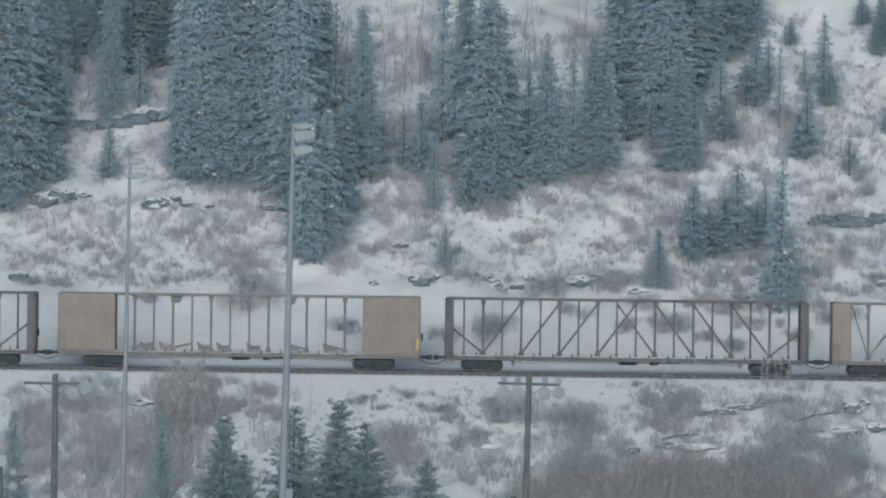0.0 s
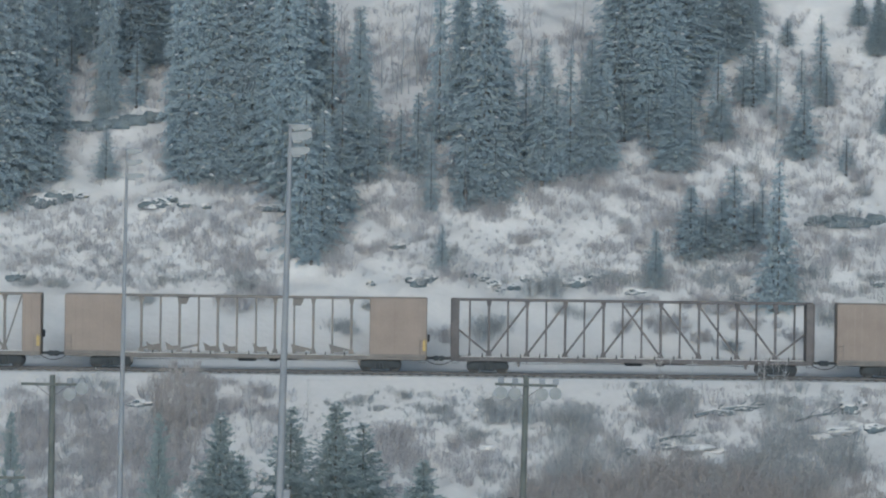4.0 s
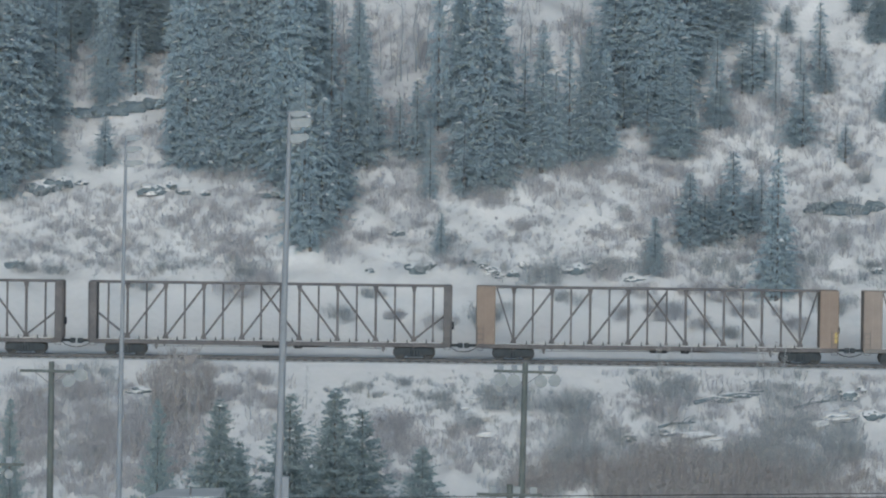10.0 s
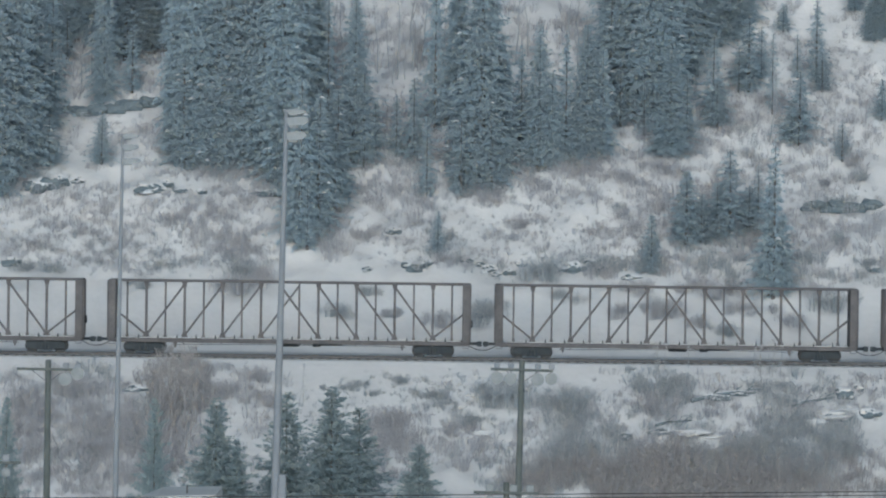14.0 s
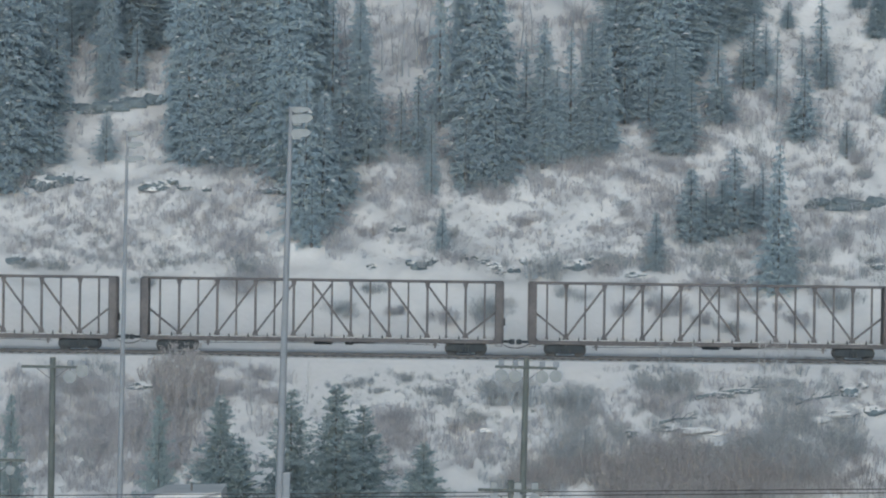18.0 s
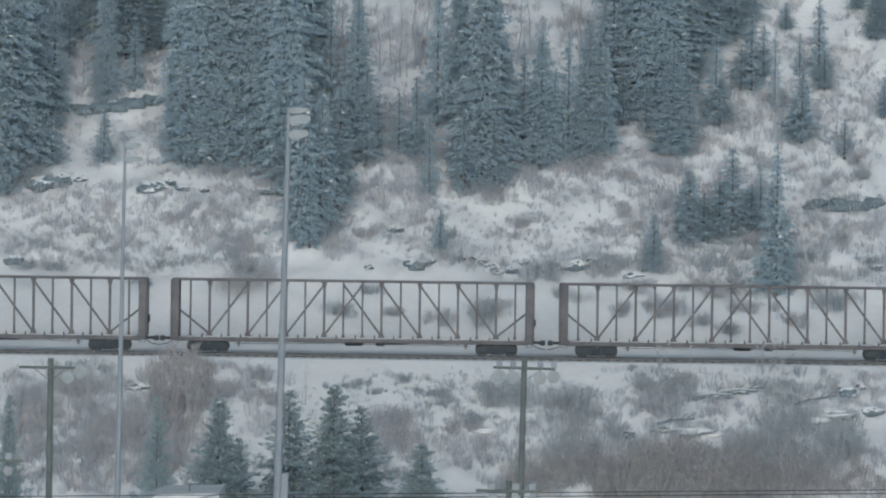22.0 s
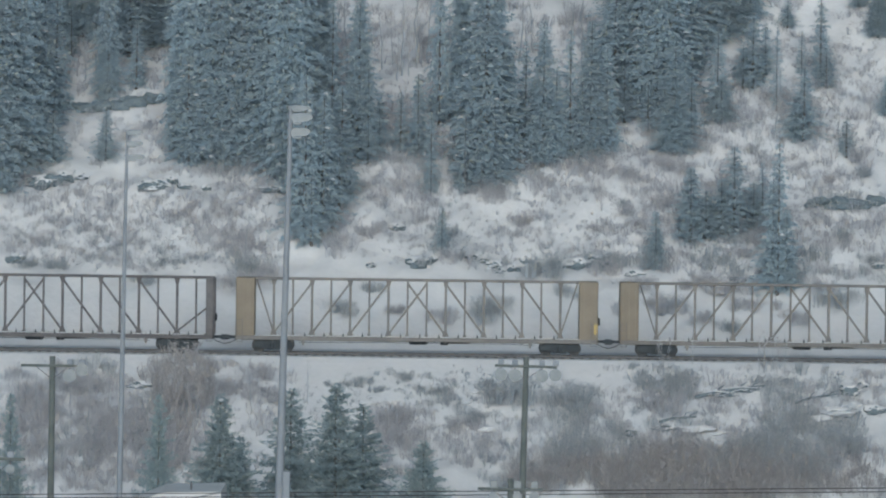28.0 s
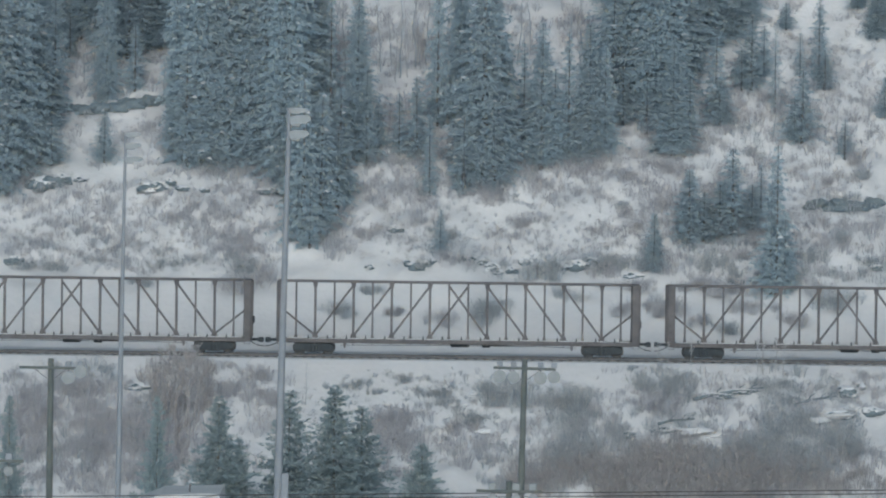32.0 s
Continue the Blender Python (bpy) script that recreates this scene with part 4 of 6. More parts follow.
bare_tree(-15.6, 388.1, 5.6, 6, 189, -2.0)
bare_tree(20.1, 396.2, 2.1, 5, 233, -1.6)
bare_tree(20.9, 396.2, 2.2, 6, 307, -1.4)
bare_tree(13.6, 396.3, 1.8, 4, 186, -2.5)
bare_tree(-25.2, 391.1, 3.5, 1, 189, 2.8)
bare_tree(-26.2, 390.8, 3.5, 2, 135, -1.6)
bare_tree(-23.1, 391.2, 2.8, 3, 193, -3.2)
bare_tree(-20.6, 390.9, 3.5, 1, 13, 3.8)
bare_tree(-21.9, 389.1, 3.1, 0, 350, 1.9)
bare_tree(-11.9, 391.7, 3.5, 2, 158, 0.0)
bare_tree(-8.4, 392.6, 2.5, 3, 334, 2.4)
bare_tree(-2.1, 436.4, 7.1, 1, 122, -1.4)
bare_tree(-1.3, 436.6, 6.5, 2, 347, -0.5)
bare_tree(-3.2, 435.4, 6.2, 0, 357, -3.2)
bare_tree(-4.5, 436.8, 4.7, 3, 307, -1.4)
bare_tree(-7.7, 435.1, 6.6, 1, 170, 1.4)
bare_tree(-6.9, 433.0, 6.6, 2, 114, -0.5)
bare_tree(4.9, 437.6, 6.2, 0, 86, -3.4)
bare_tree(5.9, 438.3, 5.1, 3, 332, -2.3)
bare_tree(8.7, 438.8, 4.9, 2, 291, -0.4)
bare_tree(9.4, 438.4, 4.9, 1, 115, 2.3)
bare_tree(-0.3, 435.6, 5.2, 0, 17, 0.2)
bare_tree(0.5, 436.5, 5.6, 3, 97, -1.5)
bare_tree(-8.4, 433.5, 5.8, 0, 294, -2.5)
bare_tree(-24.2, 435.5, 4.3, 2, 142, -1.3)
bare_tree(20.1, 396.4, 2.6, 0, 328, -3.3)
bare_tree(21.4, 396.2, 2.4, 2, 317, -1.2)
bare_tree(14.1, 396.5, 1.8, 3, 66, -0.6)

# ---- single bushes ----
bush(-20.0, 412.7, 1.42, 'dark', 2, 0.57)
bush(-13.2, 412.8, 2.13, 'grey', 3, 0.69)
bush(-4.5, 411.9, 1.02, 'dark', 2, 1.01)
bush(-6.5, 410.0, 1.41, 'dark', 3, 0.78)
bush(-3.0, 410.3, 1.13, 'grey', 2, 0.72)
bush(-0.1, 409.4, 1.12, 'grey', 3, 1.17)
bush(2.6, 409.7, 1.58, 'dark', 3, 1.16)
bush(11.6, 410.3, 0.96, 'grey', 0, 1.30)
bush(12.8, 412.7, 1.70, 'grey', 3, 0.56)
bush(14.6, 410.5, 1.41, 'grey', 1, 1.04)
bush(16.6, 409.7, 1.01, 'grey', 1, 0.87)
bush(18.3, 409.2, 1.12, 'dark', 0, 0.91)
bush(25.6, 411.1, 1.81, 'dark', 3, 0.89)
bush(18.2, 413.7, 2.56, 'grey', 3, 0.52)
bush(20.1, 411.1, 1.69, 'grey', 1, 0.65)
bush(22.6, 409.9, 1.41, 'grey', 0, 0.78)
bush(6.8, 414.0, 1.88, 'dark', 3, 1.06)
bush(10.8, 415.3, 1.43, 'dark', 2, 1.30)
bush(-1.6, 414.6, 1.25, 'dark', 2, 0.77)
bush(0.6, 414.9, 1.14, 'grey', 1, 0.98)
bush(-12.7, 414.9, 1.71, 'dark', 0, 0.87)
bush(-18.3, 415.1, 1.14, 'dark', 2, 0.78)
bush(-27.4, 414.9, 1.14, 'dark', 0, 0.65)
bush(-25.3, 415.3, 1.03, 'dark', 1, 0.79)
bush(5.6, 420.3, 1.15, 'grey', 0, 0.97)
bush(12.0, 420.4, 1.04, 'grey', 0, 0.94)
bush(-5.0, 418.3, 1.03, 'grey', 1, 0.94)
bush(-11.6, 414.5, 1.14, 'grey', 3, 1.17)
bush(-2.3, 395.2, 0.95, 'dark', 0, 0.67)
bush(-0.5, 393.8, 1.05, 'dark', 0, 0.87)
bush(-5.0, 394.7, 0.70, 'dark', 3, 0.80)
bush(-5.9, 394.4, 0.65, 'dark', 0, 0.76)
bush(-4.1, 393.8, 0.54, 'dark', 1, 0.91)
bush(2.2, 391.3, 1.18, 'dark', 2, 0.71)
bush(4.4, 393.1, 2.27, 'dark', 1, 0.87)
bush(7.9, 392.5, 2.05, 'dark', 0, 0.86)
bush(2.8, 394.6, 0.76, 'dark', 3, 0.74)
bush(12.3, 394.6, 0.81, 'dark', 0, 1.04)
bush(-11.3, 395.3, 1.19, 'grey', 0, 1.06)
bush(-10.9, 393.1, 1.35, 'grey', 2, 1.04)
bush(-13.4, 393.7, 1.19, 'grey', 1, 1.18)
bush(1.1, 390.6, 1.61, 'grey', 2, 0.87)
bush(-3.1, 391.0, 1.61, 'grey', 3, 1.08)
bush(13.3, 392.1, 1.89, 'grey', 0, 1.11)
bush(12.0, 396.5, 0.65, 'dark', 2, 0.97)
bush(-7.1, 394.4, 0.43, 'dark', 1, 0.81)
bush(0.3, 392.8, 0.81, 'dark', 1, 0.87)
bush(10.6, 414.9, 1.17, 'grey', 3, 1.15, label='leafless bush among the brush of the hillside')
bush(10.0, 415.5, 0.93, 'dark', 1, 1.30, label='leafless bush among the brush of the hillside')
bush(13.9, 415.3, 1.18, 'dark', 1, 1.10, label='leafless bush among the brush of the hillside')
bush(16.0, 413.2, 0.96, 'grey', 0, 0.91, label='leafless bush among the brush of the hillside')
bush(17.1, 414.3, 1.22, 'grey', 3, 0.93, label='leafless bush among the brush of the hillside')
bush(22.9, 413.4, 0.91, 'dark', 1, 1.27, label='leafless bush among the brush of the hillside')
bush(24.4, 416.0, 0.98, 'dark', 3, 1.30, label='leafless bush among the brush of the hillside')
bush(24.6, 412.7, 1.08, 'grey', 3, 1.15, label='leafless bush among the brush of the hillside')
bush(27.4, 426.9, 1.21, 'grey', 2, 1.12, label='leafless bush among the brush of the hillside')
bush(27.8, 424.8, 1.07, 'dark', 2, 0.91, label='leafless bush among the brush of the hillside')
bush(25.9, 424.6, 0.90, 'grey', 0, 0.95, label='leafless bush among the brush of the hillside')
bush(12.9, 418.9, 0.94, 'grey', 3, 0.96, label='leafless bush among the brush of the hillside')
bush(14.8, 421.1, 0.99, 'grey', 3, 1.09, label='leafless bush among the brush of the hillside')
bush(19.3, 416.8, 0.87, 'grey', 0, 1.09, label='leafless bush among the brush of the hillside')
bush(26.4, 417.9, 0.91, 'dark', 0, 1.21, label='leafless bush among the brush of the hillside')
bush(27.9, 415.4, 0.95, 'dark', 0, 0.95, label='leafless bush among the brush of the hillside')
bush(12.1, 423.4, 1.10, 'grey', 3, 0.98, label='leafless bush among the brush of the hillside')
bush(15.2, 425.4, 1.12, 'grey', 3, 1.02, label='leafless bush among the brush of the hillside')
bush(11.8, 421.3, 0.66, 'dark', 3, 1.03, label='leafless bush among the brush of the hillside')
bush(9.6, 419.7, 0.68, 'grey', 2, 0.91, label='leafless bush among the brush of the hillside')

# ---- brush in patches ----
thicket('grey', -26.8, 420.0, 2.6, 2.3, 50, 0.59, 1)
thicket('grey', -22.6, 418.8, 2.1, 2.7, 50, 0.68, 2)
thicket('grey', -18.5, 419.8, 2.2, 2.1, 40, 0.68, 3)
thicket('grey', -15.1, 418.6, 2.2, 2.1, 50, 0.68, 4)
thicket('grey', -12.5, 419.8, 1.7, 3.4, 36, 0.68, 5)
thicket('grey', -23.9, 422.1, 3.4, 1.8, 30, 0.59, 6)
thicket('grey', -26.9, 416.8, 2.2, 1.9, 37, 0.51, 7)
thicket('grey', -21.3, 415.6, 3.0, 1.7, 26, 0.51, 8)
thicket('grey', -16.5, 415.8, 2.6, 1.5, 31, 0.51, 9)
thicket('grey', -12.8, 416.4, 1.9, 1.8, 27, 0.77, 10)
thicket('grey', -18.3, 422.7, 7.5, 1.2, 61, 0.51, 11)
thicket('dark', -19.9, 417.1, 8.2, 2.5, 73, 0.51, 12)
thicket('grey', -6.9, 418.1, 1.7, 3.0, 34, 0.77, 13)
thicket('grey', -8.1, 422.0, 1.9, 3.0, 27, 0.68, 14)
thicket('grey', -3.2, 423.3, 2.3, 2.0, 39, 0.77, 15)
thicket('grey', -1.7, 420.4, 1.3, 2.3, 16, 0.77, 16)
thicket('grey', -2.4, 417.8, 1.5, 1.9, 16, 0.59, 17)
thicket('dark', 0.2, 417.4, 1.5, 2.6, 28, 0.59, 18)
thicket('dark', 2.4, 424.8, 1.9, 1.9, 35, 0.77, 19)
thicket('grey', 5.5, 423.6, 2.3, 1.4, 27, 0.68, 20)
thicket('grey', 8.1, 424.7, 2.3, 2.3, 29, 0.68, 21)
thicket('grey', 4.0, 418.3, 1.1, 2.0, 16, 0.59, 22)
thicket('grey', 8.1, 420.1, 3.4, 2.8, 40, 0.51, 23)
thicket('grey', -1.0, 425.5, 2.7, 2.4, 38, 0.77, 24)
thicket('grey', 11.2, 417.7, 1.5, 2.5, 30, 0.68, 25)
thicket('grey', 14.9, 421.2, 1.9, 3.5, 51, 0.77, 26)
thicket('grey', 14.4, 416.9, 1.9, 2.4, 45, 0.68, 27)
thicket('dark', 18.1, 417.5, 2.2, 2.7, 75, 0.68, 28)
thicket('grey', 19.0, 422.0, 2.3, 2.5, 41, 0.77, 29)
thicket('grey', 17.3, 426.3, 2.3, 3.1, 36, 0.77, 30)
thicket('grey', 20.3, 424.8, 2.3, 4.1, 39, 0.77, 31)
thicket('grey', 24.2, 419.3, 2.1, 3.5, 55, 0.68, 32)
thicket('grey', 27.8, 417.8, 1.9, 3.9, 55, 0.68, 33)
thicket('grey', 26.0, 426.5, 3.4, 3.0, 70, 0.68, 34)
thicket('dark', 26.6, 422.2, 2.3, 0.9, 32, 0.68, 35)
thicket('grey', 24.3, 414.6, 4.4, 0.8, 50, 0.51, 36)
thicket('grey', 29.0, 431.3, 1.5, 3.5, 30, 0.68, 37)
thicket('grey', 25.9, 431.3, 2.3, 3.1, 42, 0.68, 38)
thicket('grey', 19.4, 432.8, 2.3, 2.6, 42, 0.77, 39)
thicket('grey', 22.8, 430.9, 1.5, 3.2, 30, 0.68, 40)
thicket('grey', 27.8, 437.7, 2.7, 4.3, 56, 0.51, 41)
thicket('grey', 24.1, 441.9, 2.0, 3.8, 33, 0.68, 42)
thicket('grey', -4.3, 440.7, 4.3, 4.8, 102, 0.77, 43)
thicket('grey', -0.3, 437.4, 2.3, 3.5, 39, 0.68, 44)
thicket('grey', 6.7, 440.5, 3.5, 3.5, 62, 0.77, 45)
thicket('grey', -7.7, 436.3, 2.3, 4.2, 61, 0.77, 46)
thicket('grey', -2.2, 430.4, 2.3, 3.3, 50, 0.77, 47)
thicket('grey', 0.5, 431.6, 1.5, 3.2, 27, 0.77, 48)
thicket('grey', -3.3, 427.4, 2.3, 2.2, 32, 0.77, 49)
thicket('grey', 7.0, 426.8, 2.7, 2.8, 38, 0.77, 50)
thicket('grey', 12.4, 429.6, 1.9, 2.8, 24, 0.77, 51)
thicket('grey', -26.0, 436.4, 1.9, 3.1, 34, 0.77, 52)
thicket('grey', -24.4, 429.6, 2.3, 2.3, 19, 0.68, 53)
thicket('grey', -19.3, 435.2, 1.6, 2.4, 20, 0.68, 54)
thicket('grey', -20.5, 427.7, 1.9, 3.0, 31, 0.68, 55)
thicket('grey', -14.7, 425.4, 3.4, 1.1, 25, 0.68, 56)
thicket('grey', -24.7, 393.8, 3.2, 2.3, 75, 0.77, 57)
thicket('grey', -25.1, 390.1, 2.4, 2.5, 39, 0.77, 58)
thicket('dark', -22.2, 394.4, 2.1, 2.0, 42, 0.77, 59)
thicket('grey', -20.3, 390.9, 2.1, 3.5, 54, 0.85, 60)
thicket('dark', -22.5, 387.5, 2.1, 2.2, 43, 0.77, 61)
thicket('grey', -19.9, 385.8, 2.1, 1.7, 32, 0.77, 62)
thicket('grey', -25.2, 387.0, 2.1, 2.4, 32, 0.77, 63)
thicket('red', -16.2, 394.1, 2.3, 3.3, 57, 1.02, 64)
thicket('grey', -16.0, 389.4, 1.9, 2.9, 55, 0.94, 65)
thicket('dark', -17.9, 389.8, 1.0, 3.1, 42, 0.85, 66)
thicket('grey', -13.1, 394.3, 1.8, 2.2, 29, 0.68, 67)
thicket('grey', -11.2, 391.7, 1.7, 2.4, 29, 0.68, 68)
thicket('grey', -10.6, 394.3, 1.4, 2.2, 21, 0.51, 69)
thicket('red', -15.3, 396.4, 1.4, 2.8, 11, 0.85, 70)
thicket('dark', -3.2, 394.9, 3.9, 1.7, 18, 0.42, 71)
thicket('dark', 1.7, 394.0, 4.2, 2.7, 40, 0.42, 72)
thicket('grey', -1.4, 390.1, 3.1, 2.5, 44, 0.77, 73)
thicket('grey', 1.8, 388.8, 2.1, 2.3, 35, 0.77, 74)
thicket('grey', -2.7, 387.6, 2.1, 2.5, 32, 0.77, 75)
thicket('grey', 6.3, 388.9, 3.8, 2.5, 50, 0.77, 76)
thicket('dark', 6.3, 386.5, 4.1, 2.9, 60, 0.77, 77)
thicket('dark', 7.7, 390.8, 2.1, 1.7, 28, 0.59, 78)
thicket('grey', 10.5, 391.3, 1.7, 2.2, 23, 0.68, 79)
thicket('dark', 13.7, 394.8, 1.8, 2.7, 57, 0.77, 80)
thicket('grey', 16.9, 396.0, 2.1, 4.3, 43, 0.68, 81)
thicket('dark', 21.2, 395.5, 1.8, 7.1, 53, 0.85, 82)
thicket('grey', 17.9, 393.3, 2.1, 1.7, 26, 0.68, 83)
thicket('dark', 14.7, 390.3, 2.1, 1.4, 33, 0.68, 84)
thicket('dark', 24.7, 396.2, 2.1, 3.1, 40, 0.68, 85)
thicket('grey', 26.8, 395.0, 1.4, 2.3, 33, 0.68, 86)
thicket('grey', 19.2, 390.6, 2.1, 2.5, 38, 0.77, 87)
thicket('dark', 21.6, 388.9, 2.8, 3.0, 50, 0.85, 88)
thicket('dark', 25.1, 390.6, 1.0, 2.6, 27, 0.77, 89)
thicket('dark', 17.0, 386.0, 6.5, 2.7, 150, 0.85, 90)
thicket('grey', 13.9, 388.3, 2.1, 1.7, 40, 0.77, 91)
thicket('dark', 11.1, 386.8, 2.1, 2.6, 74, 0.77, 92)
thicket('grey', 25.9, 386.3, 2.1, 3.2, 43, 0.77, 93)
thicket('grey', 23.5, 393.3, 2.1, 1.9, 26, 0.68, 94)
thicket('grey', -5.4, 383.5, 4.1, 1.2, 22, 0.59, 95)
thicket('grey', -12.4, 385.7, 2.1, 2.0, 27, 0.68, 96)
thicket('grey', 14.9, 397.4, 4.3, 4.7, 25, 0.51, 97)
thicket('grey', 23.9, 400.6, 4.3, 4.8, 39, 0.51, 98)
thicket('grey', 3.5, 392.5, 5.6, 4.4, 50, 0.51, 99)
thicket('grey', 4.3, 426.7, 4.2, 2.3, 60, 0.68, 100)
thicket('grey', -2.6, 429.3, 2.7, 3.7, 52, 0.68, 101)
thicket('grey', 8.2, 427.9, 2.3, 2.8, 29, 0.68, 102)
thicket('grey', 0.5, 427.9, 2.3, 2.8, 37, 0.68, 103)
thicket('grey', -12.6, 422.1, 2.3, 1.4, 16, 0.59, 104)
thicket('grey', 11.5, 423.1, 3.4, 1.5, 30, 0.59, 105)
thicket('grey', -19.6, 419.4, 10.5, 5.0, 512, 0.34, 106)
thicket('grey', 0.6, 420.1, 11.3, 5.6, 513, 0.34, 107)
thicket('grey', 20.5, 421.0, 9.8, 6.2, 639, 0.38, 108)
thicket('grey', 23.0, 434.4, 8.5, 7.3, 575, 0.34, 109)
thicket('grey', 0.5, 434.6, 11.6, 6.6, 768, 0.38, 110)
thicket('grey', -22.6, 432.0, 7.7, 5.6, 323, 0.34, 111)
thicket('grey', -20.2, 389.3, 8.0, 5.9, 483, 0.42, 112)
thicket('dark', 6.5, 415.5, 1.3, 1.5, 16, 0.77, 113)
thicket('dark', 10.4, 415.5, 1.3, 0.9, 15, 0.77, 114)
thicket('dark', 13.2, 416.2, 1.5, 0.9, 14, 0.68, 115)
thicket('grey', 15.6, 415.1, 1.5, 0.8, 16, 0.68, 116)
thicket('dark', 17.5, 416.3, 1.5, 0.9, 19, 0.68, 117)
thicket('dark', 20.3, 415.6, 1.9, 0.7, 18, 0.59, 118)
thicket('dark', 24.7, 414.4, 2.2, 0.6, 22, 0.59, 119)
thicket('dark', 28.0, 414.0, 1.5, 0.9, 19, 0.59, 120)
thicket('dark', 3.2, 415.8, 1.5, 0.5, 14, 0.51, 121)
thicket('dark', -12.7, 415.4, 1.6, 0.7, 18, 0.68, 122)
thicket('dark', -17.9, 415.2, 2.2, 0.6, 17, 0.51, 123)
thicket('grey', -24.7, 384.8, 2.7, 1.8, 44, 0.68, 124)
thicket('grey', -21.3, 385.0, 2.1, 1.6, 35, 0.68, 125)
thicket('red', 25.2, 385.4, 2.4, 2.0, 68, 0.68, 126)
thicket('grey', -17.3, 388.4, 1.6, 2.8, 56, 0.85, 127)
thicket('red', -15.4, 385.4, 2.1, 1.3, 30, 0.68, 128)
thicket('dark', -0.7, 391.8, 9.8, 4.2, 260, 0.34, 129)
thicket('grey', 18.2, 392.2, 9.8, 8.5, 420, 0.38, 130)
thicket('grey', -30.4, 424.8, 2.3, 0.4, 13, 0.51, 131)
thicket('grey', -29.0, 427.9, 2.3, 0.6, 13, 0.51, 132)
thicket('grey', -27.5, 430.8, 2.0, 0.7, 11, 0.51, 133)
thicket('grey', -26.7, 423.0, 2.1, 0.4, 12, 0.51, 134)
thicket('grey', -28.3, 423.7, 1.7, 0.4, 9, 0.51, 135)
thicket('grey', -26.6, 436.3, 1.2, 0.5, 7, 0.51, 136)
thicket('grey', -23.4, 438.7, 2.3, 0.5, 13, 0.51, 137)
thicket('grey', -21.1, 437.9, 2.5, 0.5, 15, 0.51, 138)
thicket('grey', -18.9, 438.8, 2.1, 0.5, 12, 0.51, 139)
thicket('grey', -25.7, 439.5, 1.9, 0.4, 11, 0.51, 140)
thicket('grey', -19.6, 436.7, 2.2, 0.6, 13, 0.51, 141)
thicket('grey', -18.3, 434.5, 1.8, 0.5, 10, 0.51, 142)
thicket('grey', -21.3, 433.4, 1.8, 0.5, 10, 0.51, 143)
thicket('grey', -22.8, 425.5, 1.4, 0.5, 8, 0.51, 144)
thicket('grey', -19.9, 434.1, 0.9, 0.6, 5, 0.51, 145)
thicket('grey', -17.1, 425.0, 2.2, 0.7, 13, 0.51, 146)
thicket('grey', -15.5, 424.9, 2.6, 0.4, 15, 0.51, 147)
thicket('grey', -13.7, 424.7, 2.7, 0.6, 16, 0.51, 148)
thicket('grey', -11.9, 423.6, 2.6, 0.6, 15, 0.51, 149)
thicket('grey', -10.3, 423.6, 2.4, 0.5, 14, 0.51, 150)
thicket('grey', -9.2, 426.2, 1.9, 0.9, 11, 0.51, 151)
thicket('grey', -9.1, 417.6, 1.7, 0.5, 9, 0.51, 152)
thicket('grey', -7.8, 418.5, 1.5, 0.4, 8, 0.51, 153)
thicket('grey', -7.1, 419.5, 1.0, 0.5, 5, 0.51, 154)
thicket('grey', -5.6, 426.2, 1.9, 0.4, 11, 0.51, 155)
thicket('grey', -6.4, 431.5, 1.0, 0.4, 5, 0.51, 156)
thicket('grey', -4.7, 426.3, 1.1, 0.4, 6, 0.51, 157)
thicket('grey', -1.5, 427.8, 1.2, 0.7, 7, 0.51, 158)
thicket('grey', -1.1, 423.2, 0.9, 0.4, 5, 0.51, 159)
thicket('grey', -0.8, 426.9, 0.9, 0.4, 5, 0.51, 160)
thicket('grey', 1.7, 427.6, 1.5, 0.4, 8, 0.51, 161)
thicket('grey', 2.5, 427.1, 2.3, 0.4, 13, 0.51, 162)
thicket('grey', 4.0, 428.9, 1.7, 0.6, 9, 0.51, 163)
thicket('grey', 3.2, 423.0, 1.4, 0.5, 7, 0.51, 164)
thicket('grey', 2.1, 423.0, 1.1, 0.5, 6, 0.51, 165)
thicket('grey', 5.5, 429.1, 1.4, 0.4, 8, 0.51, 166)
thicket('grey', 6.7, 430.2, 1.5, 0.6, 9, 0.51, 167)
thicket('grey', 8.2, 427.1, 1.4, 0.6, 8, 0.51, 168)
thicket('grey', 9.7, 426.2, 2.2, 0.6, 13, 0.51, 169)
thicket('grey', 11.3, 424.9, 2.5, 0.9, 14, 0.51, 170)
thicket('grey', 13.1, 425.7, 2.5, 0.8, 14, 0.51, 171)
thicket('grey', 14.8, 426.4, 2.3, 0.7, 13, 0.51, 172)
thicket('grey', 16.5, 433.5, 2.3, 0.6, 13, 0.51, 173)
thicket('grey', 18.5, 437.3, 2.3, 0.6, 13, 0.51, 174)
thicket('grey', 20.3, 441.0, 2.2, 0.5, 13, 0.51, 175)
thicket('grey', 15.8, 426.1, 1.4, 0.5, 8, 0.51, 176)
thicket('grey', 10.4, 424.7, 1.3, 0.7, 7, 0.51, 177)
thicket('grey', 18.6, 430.3, 2.0, 0.6, 11, 0.51, 178)
thicket('grey', 21.3, 434.0, 2.2, 0.5, 13, 0.51, 179)
thicket('grey', 22.5, 431.5, 1.0, 0.4, 5, 0.51, 180)
thicket('grey', 25.8, 434.9, 1.6, 0.9, 9, 0.51, 181)
thicket('grey', 24.1, 429.6, 2.4, 0.6, 14, 0.51, 182)
thicket('grey', 19.4, 422.6, 1.5, 0.5, 8, 0.51, 183)
thicket('grey', 21.9, 413.4, 3.0, 0.6, 16, 0.51, 184)
